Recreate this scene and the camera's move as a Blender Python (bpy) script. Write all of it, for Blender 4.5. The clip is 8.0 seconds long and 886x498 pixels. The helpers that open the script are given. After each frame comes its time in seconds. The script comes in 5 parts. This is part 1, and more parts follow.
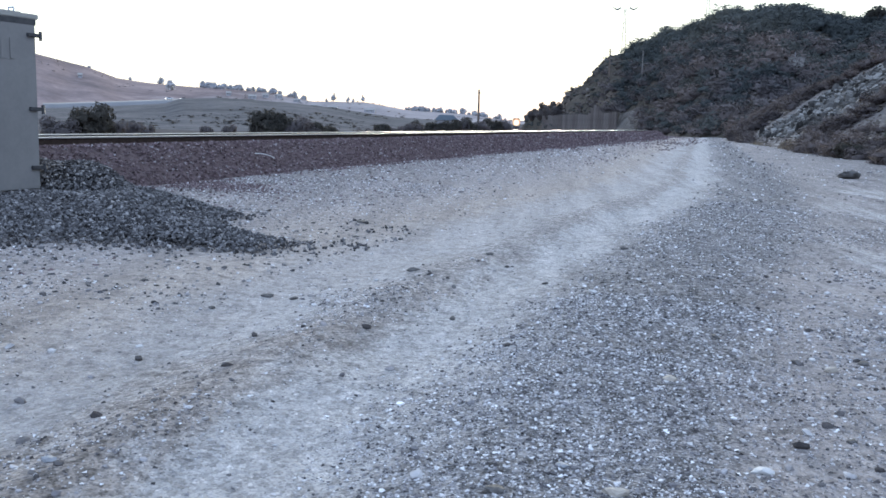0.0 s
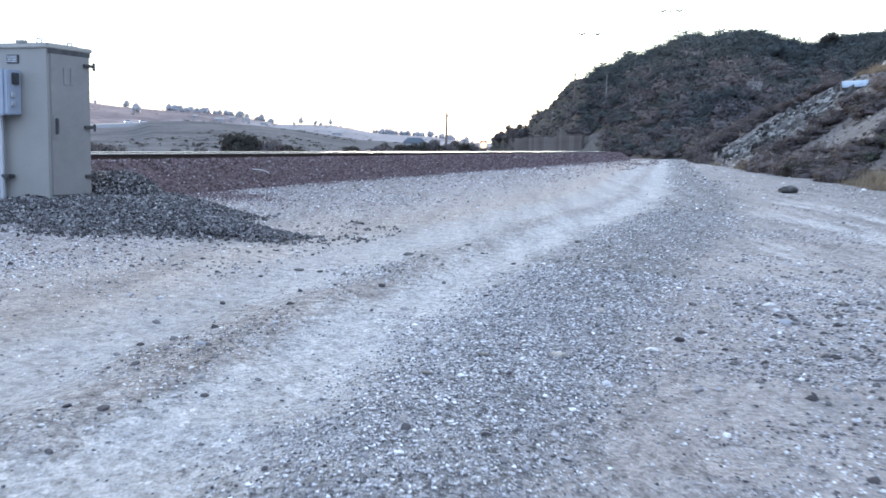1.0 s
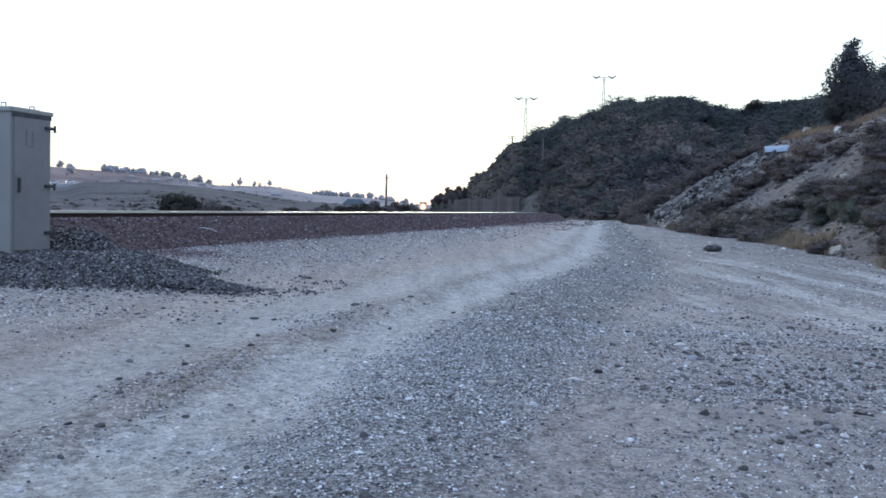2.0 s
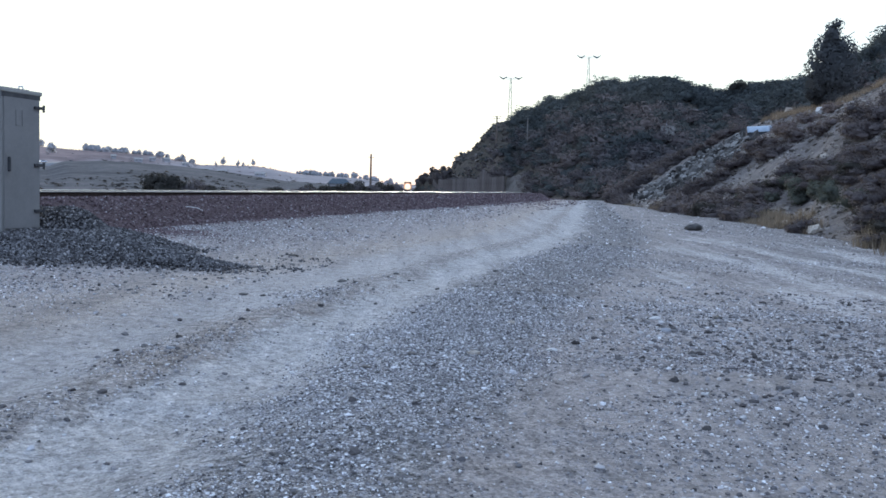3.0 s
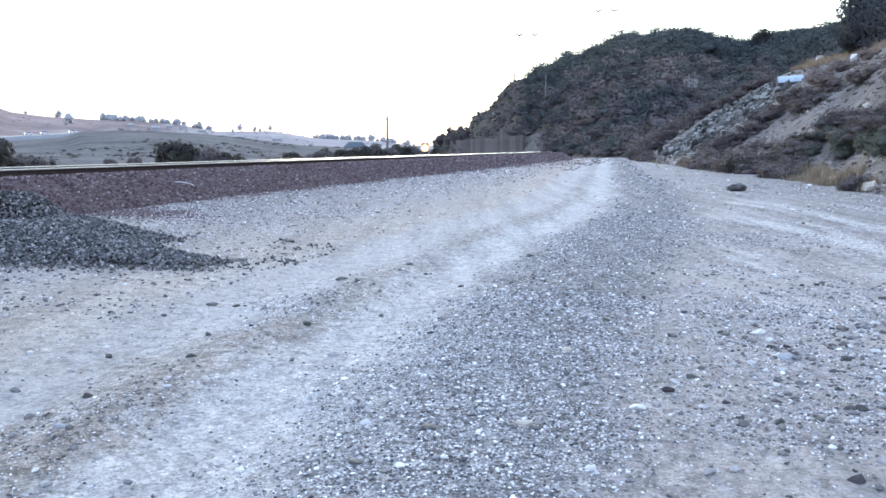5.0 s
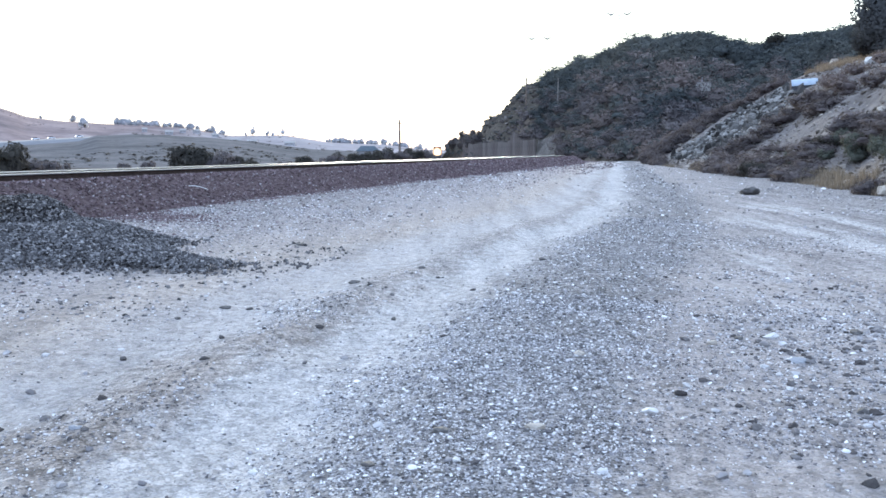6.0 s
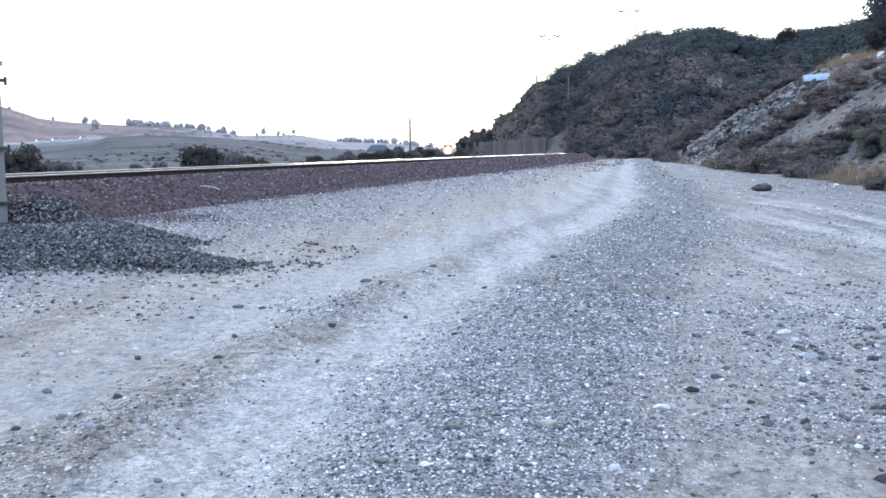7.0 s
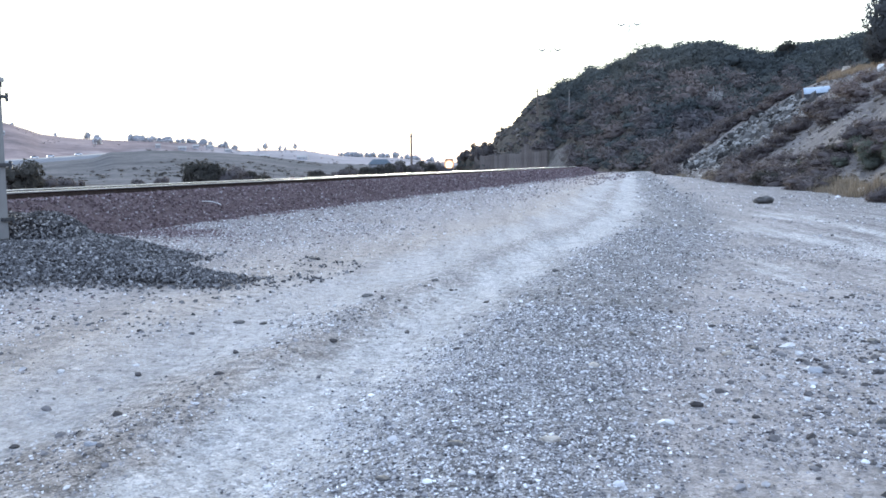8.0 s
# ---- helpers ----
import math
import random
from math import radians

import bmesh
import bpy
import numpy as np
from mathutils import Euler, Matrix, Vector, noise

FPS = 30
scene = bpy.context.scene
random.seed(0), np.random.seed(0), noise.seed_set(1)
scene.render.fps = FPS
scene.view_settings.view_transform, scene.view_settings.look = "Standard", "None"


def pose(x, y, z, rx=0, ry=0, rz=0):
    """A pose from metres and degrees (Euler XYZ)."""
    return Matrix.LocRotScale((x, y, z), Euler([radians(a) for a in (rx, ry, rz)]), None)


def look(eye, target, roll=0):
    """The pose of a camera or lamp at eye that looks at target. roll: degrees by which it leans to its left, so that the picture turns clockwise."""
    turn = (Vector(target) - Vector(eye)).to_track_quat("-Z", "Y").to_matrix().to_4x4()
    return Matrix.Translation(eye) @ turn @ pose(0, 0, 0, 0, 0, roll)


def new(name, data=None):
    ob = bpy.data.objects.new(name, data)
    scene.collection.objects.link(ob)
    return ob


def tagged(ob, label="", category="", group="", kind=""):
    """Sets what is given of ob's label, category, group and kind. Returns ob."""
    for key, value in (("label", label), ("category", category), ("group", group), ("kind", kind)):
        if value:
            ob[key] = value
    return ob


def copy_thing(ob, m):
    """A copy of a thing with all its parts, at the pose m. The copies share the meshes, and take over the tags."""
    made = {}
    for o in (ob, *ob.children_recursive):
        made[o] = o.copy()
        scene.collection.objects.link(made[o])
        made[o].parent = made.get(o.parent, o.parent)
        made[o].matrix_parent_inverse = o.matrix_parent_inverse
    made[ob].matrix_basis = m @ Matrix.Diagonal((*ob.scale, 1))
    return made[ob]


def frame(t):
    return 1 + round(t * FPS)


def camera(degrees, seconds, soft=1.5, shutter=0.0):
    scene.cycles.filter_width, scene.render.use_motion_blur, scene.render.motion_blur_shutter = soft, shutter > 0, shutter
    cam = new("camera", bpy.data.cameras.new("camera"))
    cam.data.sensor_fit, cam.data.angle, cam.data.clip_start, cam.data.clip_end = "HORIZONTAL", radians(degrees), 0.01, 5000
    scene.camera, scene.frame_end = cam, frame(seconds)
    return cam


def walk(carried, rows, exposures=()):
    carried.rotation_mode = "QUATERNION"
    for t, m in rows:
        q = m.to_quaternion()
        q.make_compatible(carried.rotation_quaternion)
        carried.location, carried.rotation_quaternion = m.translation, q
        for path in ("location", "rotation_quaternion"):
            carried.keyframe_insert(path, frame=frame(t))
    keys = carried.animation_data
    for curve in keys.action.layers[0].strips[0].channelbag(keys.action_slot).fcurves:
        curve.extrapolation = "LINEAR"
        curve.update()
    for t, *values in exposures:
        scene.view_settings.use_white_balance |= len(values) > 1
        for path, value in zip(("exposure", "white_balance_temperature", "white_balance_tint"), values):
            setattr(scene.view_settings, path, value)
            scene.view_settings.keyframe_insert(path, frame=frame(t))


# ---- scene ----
cam = camera(52.2, 8.0, soft=1.6, shutter=0.45)

# ---- the camera's way: seconds, place, tilt, lean, turn ----
ROWS = (
    (0, 0.02, 1.04, 1.546, -8.12, 1.49, -6.22),
    (0.5, 0.03, 1.07, 1.546, -7.66, 1.34, -5.97),
    (1, 0.02, -1.35, 1.442, -6.64, 1.44, -4.21),
    (1.2, 0.02, -1.45, 1.439, -5.70, 1.70, -3.67),
    (1.5, 0.02, -1.83, 1.422, -2.88, 1.99, -2.88),
    (1.7, 0.02, -2.30, 1.400, -2.60, 1.78, -1.74),
    (2.8, 0.03, -2.20, 1.405, -3.61, 1.57, 0.45),
    (3, 0.03, -2.60, 1.388, -3.92, 1.60, 0.52),
    (3.2, 0.03, -2.45, 1.395, -4.30, 1.58, 0.58),
    (3.5, 0.02, -0.46, 1.491, -5.71, 1.09, 0.24),
    (4, 0.00, 0.02, 1.500, -6.21, 0.61, 0.35),
    (4.5, 0.00, 0.00, 1.500, -6.41, 0.40, 0.00),
    (5, 0.00, 0.00, 1.500, -6.42, 0.10, -0.69),
    (6.5, 0.00, -0.03, 1.498, -6.09, -0.06, -1.77),
    (7, 0.00, -0.04, 1.498, -6.27, -0.39, -2.18),
    (7.5, 0.00, -0.03, 1.499, -6.20, -0.58, -2.41),
    (8, 0.00, -0.01, 1.500, -5.39, -0.65, -2.28),
)
EXPOSURES = tuple((t, stops, kelvin, -1) for t, stops, kelvin in (
    (0, 6.7, 6050), (0.5, 7.17, 6080), (1, 7.13, 6050), (1.5, 6.41, 5850), (1.7, 6.35, 5850), (3, 6.38, 5850), (3.5, 6.62, 5950), (4, 7.12, 6050), (4.5, 7.25, 6050), (8, 7.15, 6100)))
walk(cam, [(t, pose(x, y, z, 90 + tilt, 0, -turn) @ pose(0, 0, 0, 0, 0, lean)) for t, x, y, z, tilt, lean, turn in ROWS], EXPOSURES)

# ---- dusk sky and the last low sun ----
SUN_AZ, SUN_EL = -2.0, -2.0
world = bpy.data.worlds.new("dusk_sky")
scene.world = world
world.use_nodes = True
wn = world.node_tree
sky = wn.nodes.new("ShaderNodeTexSky")
sky.sky_type, sky.sun_disc = "NISHITA", False
sky.sun_elevation, sky.sun_rotation = radians(SUN_EL), radians(SUN_AZ)
sky.air_density, sky.dust_density, sky.ozone_density = 1.0, 0.7, 2.0
pale = wn.nodes.new("ShaderNodeHueSaturation")
pale.inputs["Saturation"].default_value = 0.62
wn.links.new(sky.outputs[0], pale.inputs["Color"])
wn.links.new(pale.outputs[0], wn.nodes["Background"].inputs[0])
wn.nodes["Background"].inputs[1].default_value = 0.015
# a veil of high haze lies over the whole sky, creamy towards the sunset and blue away from it
veil, both_skies = wn.nodes.new("ShaderNodeBackground"), wn.nodes.new("ShaderNodeAddShader")
way, facing, tint = wn.nodes.new("ShaderNodeTexCoord"), wn.nodes.new("ShaderNodeVectorMath"), wn.nodes.new("ShaderNodeValToRGB")
facing.operation = "DOT_PRODUCT"
facing.inputs[1].default_value = (math.sin(radians(SUN_AZ)), math.cos(radians(SUN_AZ)), 0)
tint.color_ramp.elements[0].position, tint.color_ramp.elements[0].color = 0.15, (0.78, 0.94, 1.42, 1)
tint.color_ramp.elements[1].position, tint.color_ramp.elements[1].color = 0.98, (0.92, 0.84, 0.68, 1)
wn.links.new(way.outputs["Generated"], facing.inputs[0])
wn.links.new(facing.outputs["Value"], tint.inputs["Fac"])
wn.links.new(tint.outputs["Color"], veil.inputs[0])
veil.inputs[1].default_value = 0.0112
wn.links.new(wn.nodes["Background"].outputs[0], both_skies.inputs[0])
wn.links.new(veil.outputs[0], both_skies.inputs[1])
wn.links.new(both_skies.outputs[0], wn.nodes["World Output"].inputs["Surface"])
sun = new("sun", bpy.data.lights.new("sun", "SUN"))
sun.data.energy, sun.data.angle, sun.data.color = 0.05, radians(20), (1.0, 0.86, 0.7)
sun.matrix_basis = look((0, 0, 0), (-math.sin(radians(SUN_AZ)), -math.cos(radians(SUN_AZ)), -math.tan(radians(4))))


# ---- materials ----
def material(name, build, rough=0.9, metal=0.0, bump=0.0, spec=0.0, thin=0.0):
    """build(N, L, P) returns the colour socket and the height socket (or None)."""
    m = bpy.data.materials.new(name)
    m.use_nodes = True
    nt = m.node_tree
    b = nt.nodes["Principled BSDF"]
    b.inputs["Roughness"].default_value, b.inputs["Metallic"].default_value = rough, metal
    b.inputs["Specular IOR Level"].default_value = spec
    kit = Kit(nt)
    colour, height = build(kit)
    nt.links.new(colour, b.inputs["Base Color"])
    if thin:
        # leaves let part of the light through
        glass, both = nt.nodes.new("ShaderNodeBsdfTranslucent"), nt.nodes.new("ShaderNodeMixShader")
        nt.links.new(colour, glass.inputs["Color"])
        both.inputs[0].default_value = thin
        nt.links.new(b.outputs[0], both.inputs[1])
        nt.links.new(glass.outputs[0], both.inputs[2])
        nt.links.new(both.outputs[0], nt.nodes["Material Output"].inputs["Surface"])
    if height is not None and bump:
        n = nt.nodes.new("ShaderNodeBump")
        n.inputs["Strength"].default_value, n.inputs["Distance"].default_value = 1.0, bump
        nt.links.new(height, n.inputs["Height"])
        nt.links.new(n.outputs[0], b.inputs["Normal"])
    return m


class Kit:
    """Short names for the nodes of one material."""

    def __init__(self, nt):
        self.nt = nt
        self.obj = nt.nodes.new("ShaderNodeTexCoord").outputs["Object"]

    def put(self, socket, value):
        if isinstance(value, bpy.types.NodeSocket):
            self.nt.links.new(value, socket)
        else:
            socket.default_value = value

    def noise(self, scale, detail=4.0, rough=0.55, vector=None, distort=0.0):
        n = self.nt.nodes.new("ShaderNodeTexNoise")
        n.inputs["Scale"].default_value, n.inputs["Detail"].default_value = scale, detail
        n.inputs["Roughness"].default_value, n.inputs["Distortion"].default_value = rough, distort
        self.put(n.inputs["Vector"], vector or self.obj)
        return n.outputs["Fac"]

    def cells(self, scale, vector=None, out="Color"):
        n = self.nt.nodes.new("ShaderNodeTexVoronoi")
        n.inputs["Scale"].default_value = scale
        self.put(n.inputs["Vector"], vector or self.obj)
        return n.outputs[out]

    def ramp(self, fac, stops):
        n = self.nt.nodes.new("ShaderNodeValToRGB")
        el = n.color_ramp.elements
        while len(el) < len(stops):
            el.new(0.5)
        for e, (p, c) in zip(el, stops):
            e.position, e.color = p, (*(c if not isinstance(c, float) else (c, c, c)), 1)
        self.put(n.inputs["Fac"], fac)
        return n.outputs["Color"]

    def mix(self, a, b, fac, mode="MIX"):
        n = self.nt.nodes.new("ShaderNodeMix")
        n.data_type, n.blend_type = "RGBA", mode
        for i, value in ((0, fac), (6, a), (7, b)):
            self.put(n.inputs[i], (*value, 1) if isinstance(value, tuple) and len(value) == 3 else value)
        return n.outputs[2]

    def math(self, op, a, b=0.0, c=0.0):
        n = self.nt.nodes.new("ShaderNodeMath")
        n.operation = op
        for i, value in enumerate((a, b, c)):
            self.put(n.inputs[i], value)
        return n.outputs[0]

    def axis(self, turn, which="X", stretch=(1, 1, 1)):
        n = self.nt.nodes.new("ShaderNodeMapping")
        n.inputs["Rotation"].default_value = (0, 0, radians(turn))
        n.inputs["Scale"].default_value = stretch
        self.put(n.inputs["Vector"], self.obj)
        if which is None:
            return n.outputs[0]
        s = self.nt.nodes.new("ShaderNodeSeparateXYZ")
        self.put(s.inputs[0], n.outputs[0])
        return s.outputs[which]

    def ease(self, value, lo, hi):
        n = self.nt.nodes.new("ShaderNodeMapRange")
        n.interpolation_type = "SMOOTHSTEP"
        n.inputs["From Min"].default_value, n.inputs["From Max"].default_value = lo, hi
        self.put(n.inputs["Value"], value)
        return n.outputs["Result"]

    def island(self):
        return self.nt.nodes.new("ShaderNodeNewGeometry").outputs["Random Per Island"]

    def each(self):
        return self.nt.nodes.new("ShaderNodeObjectInfo").outputs["Random"]


def plain(name, a, b, scale=3.0, rough=0.8, metal=0.0, bump=0.0, grain=60.0, spec=0.25):
    """Two tones mixed by a stain and a grain."""
    def build(k):
        stain = k.noise(scale, 5.0, 0.6)
        fine = k.noise(grain, 3.0)
        col = k.ramp(k.math("ADD", k.math("MULTIPLY", stain, 0.7), k.math("MULTIPLY", fine, 0.3)), ((0.32, a), (0.68, b)))
        return col, fine
    return material(name, build, rough, metal, bump, spec)


def ground_colours(k):
    """Dusty lanes, gravel strips and tan dirt that run along the road."""
    u = k.axis(9.5, "Y")
    bend = k.math("MULTIPLY", k.ease(u, 6.0, 30.0), 1.8)
    wob = k.noise(0.35, 4.0, 0.6, k.axis(9.5, None, (1, 0.25, 1)))
    across = k.math("SUBTRACT", k.axis(9.5, "X"), bend)
    across = k.math("ADD", across, k.math("MULTIPLY", k.math("SUBTRACT", wob, 0.5), 1.0))
    ragged = k.noise(1.6, 7.0, 0.72, k.axis(9.5, None, (1, 0.4, 1)))
    across = k.math("ADD", across, k.math("MULTIPLY", k.math("SUBTRACT", ragged, 0.5), 1.7))
    place = k.math("MULTIPLY_ADD", across, 0.05, 0.6)
    lane = k.ramp(place, (
        (0.12, (0.30, 0.28, 0.272)), (0.22, (0.37, 0.342, 0.328)), (0.31, (0.415, 0.375, 0.347)), (0.375, (0.46, 0.406, 0.356)),
        (0.41, (0.475, 0.442, 0.414)), (0.445, (0.475, 0.45, 0.428)), (0.475, (0.44, 0.405, 0.375)), (0.486, (0.535, 0.51, 0.485)), (0.508, (0.535, 0.51, 0.485)),
        # grey gravel strip, painted darker for the shade between its stones
        (0.53, (0.40, 0.382, 0.368)), (0.555, (0.33, 0.315, 0.305)), (0.615, (0.32, 0.303, 0.293)), (0.65, (0.41, 0.376, 0.352)), (0.72, (0.40, 0.368, 0.348)), (0.85, (0.34, 0.32, 0.308))))
    # pale brown dirt beside the gravel strip, nearer than its wide part
    dirt = k.math("MULTIPLY", k.ease(k.math("SUBTRACT", across, k.math("MULTIPLY_ADD", u, 0.09, -0.8)), 0.0, 0.7), k.math("SUBTRACT", 1.0, k.ease(u, 9.0, 16.0)))
    lane = k.mix(lane, (0.41, 0.372, 0.347), dirt)
    # brown rut between the two wheel lanes, worn away farther on
    rut = k.ramp(place, ((0.448, 0.0), (0.462, 1.0), (0.474, 1.0), (0.486, 0.0)))
    patchy = k.math("MULTIPLY", k.ramp(k.noise(0.55, 4.0, 0.6), ((0.38, 0.05), (0.6, 0.7))), k.math("SUBTRACT", 1.0, k.ease(u, 5.5, 11.0)))
    lane = k.mix(lane, (0.32, 0.275, 0.235), k.math("MULTIPLY", rut, patchy))
    streak = k.noise(2.2, 6.0, 0.7, k.axis(9.5, None, (1, 0.07, 1)))
    lane = k.mix(lane, k.ramp(streak, ((0.3, 0.66), (0.5, 0.95), (0.72, 1.22))), 0.7, "MULTIPLY")
    # pale dusty sweeps that cross the open ground beside the gravel
    beyond = k.ramp(place, ((0.64, 0.0), (0.68, 1.0)))
    reach = k.math("MULTIPLY", k.ease(u, 6.0, 11.0), k.math("SUBTRACT", 1.0, k.ease(u, 22.0, 32.0)))
    crossing = k.noise(1.1, 6.0, 0.66, k.axis(-80, None, (1, 0.12, 1)))
    lane = k.mix(lane, (0.6, 0.57, 0.545), k.math("MULTIPLY", k.ramp(crossing, ((0.47, 0.0), (0.60, 0.85))), k.math("MULTIPLY", beyond, reach)))
    dusk = k.noise(1.7, 7.0, 0.72, k.axis(-70, None, (1, 0.16, 1)))
    lane = k.mix(lane, (0.2, 0.185, 0.175), k.math("MULTIPLY", k.ramp(dusk, ((0.52, 0.0), (0.66, 0.8))), beyond))
    big = k.noise(0.6, 6.0, 0.65)
    col = k.mix(lane, (0.30, 0.27, 0.24), k.ramp(big, ((0.55, 0.0), (0.78, 0.5))))
    mid = k.noise(7.0, 6.0, 0.75)
    speck = k.ramp(place, ((0.44, 0.7), (0.48, 0.6), (0.495, 0.45), (0.525, 0.5), (0.55, 0.9), (1.0, 0.9)))
    col = k.mix(col, (0.19, 0.175, 0.16), k.math("MULTIPLY", k.ramp(mid, ((0.5, 0.0), (0.66, 0.85))), speck))
    stony = k.ramp(place, ((0.2, 0.75), (0.32, 0.4), (0.44, 0.35), (0.465, 0.8), (0.495, 0.5), (0.525, 0.6), (0.55, 1.0), (0.61, 1.0), (0.66, 0.6), (0.9, 0.8)))
    stony = k.math("MULTIPLY", stony, k.math("MULTIPLY_ADD", dirt, -0.45, 1.0))
    for size, force in ((14.0, 0.6), (36.0, 0.85), (90.0, 0.9)):
        tone = k.ramp(k.cells(size), ((0.1, 0.32), (0.45, 0.95), (0.8, 1.15), (1.0, 1.9)))
        col = k.mix(col, tone, k.math("MULTIPLY", stony, force), "MULTIPLY")
    over = k.ramp(k.math("MULTIPLY_ADD", across, -0.05, -0.3), ((0.48, 0.0), (0.56, 1.0)))
    col = k.mix(col, k.ramp(k.noise(0.08, 7.0, 0.7), ((0.35, (0.08, 0.072, 0.066)), (0.65, (0.14, 0.123, 0.108)))), over)
    grain = k.noise(160.0, 3.0, 0.7)
    height = k.math("ADD", k.math("MULTIPLY", k.cells(36.0, None, "Distance"), -0.7), k.math("ADD", k.math("MULTIPLY", grain, 0.5), k.math("MULTIPLY", mid, 1.2)))
    return col, height


def stone_tones(stops, scale=18.0):
    """Each stone of a joined heap in a tone of its own."""
    def build(k):
        col = k.ramp(k.island(), stops)
        vein = k.noise(scale, 5.0, 0.65)
        return k.mix(col, k.ramp(vein, ((0.3, 0.6), (0.7, 1.25))), 0.7, "MULTIPLY"), vein
    return build


def earth(low, high, dry, scale=0.15):
    def build(k):
        a = k.noise(scale, 8.0, 0.65)
        b = k.noise(scale * 9, 9.0, 0.78)
        col = k.ramp(a, ((0.3, low), (0.5, high), (0.72, dry)))
        return k.mix(col, k.ramp(b, ((0.3, 0.5), (0.7, 1.3))), 0.8, "MULTIPLY"), b
    return build


def far_slopes(k):
    """Reddish cut slopes at one end, dry grass paled for haze at the other."""
    n = k.noise(0.006, 7.0, 0.65)
    side = k.math("ADD", k.axis(0, "X"), k.math("MULTIPLY", k.math("SUBTRACT", n, 0.5), 500.0))
    # grass tones lightened, so that the colour carries the haze
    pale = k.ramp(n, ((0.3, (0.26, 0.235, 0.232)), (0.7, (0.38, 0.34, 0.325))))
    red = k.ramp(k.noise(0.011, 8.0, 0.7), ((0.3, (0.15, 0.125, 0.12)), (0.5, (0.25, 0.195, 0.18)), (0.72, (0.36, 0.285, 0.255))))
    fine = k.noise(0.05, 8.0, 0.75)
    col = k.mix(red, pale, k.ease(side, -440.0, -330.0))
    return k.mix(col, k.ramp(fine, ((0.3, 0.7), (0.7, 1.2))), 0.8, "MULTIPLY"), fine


def leaf_tones(stops):
    def build(k):
        col = k.ramp(k.island(), stops)
        col = k.mix(col, k.ramp(k.noise(0.25, 3.0), ((0.3, 0.6), (0.7, 1.3))), 0.6, "MULTIPLY")
        return k.mix(col, k.ramp(k.noise(0.035, 4.0, 0.6), ((0.36, (0.62, 0.66, 0.72)), (0.5, (1.0, 1.0, 1.0)), (0.62, (1.35, 1.25, 1.16)))), 0.8, "MULTIPLY"), None
    return build


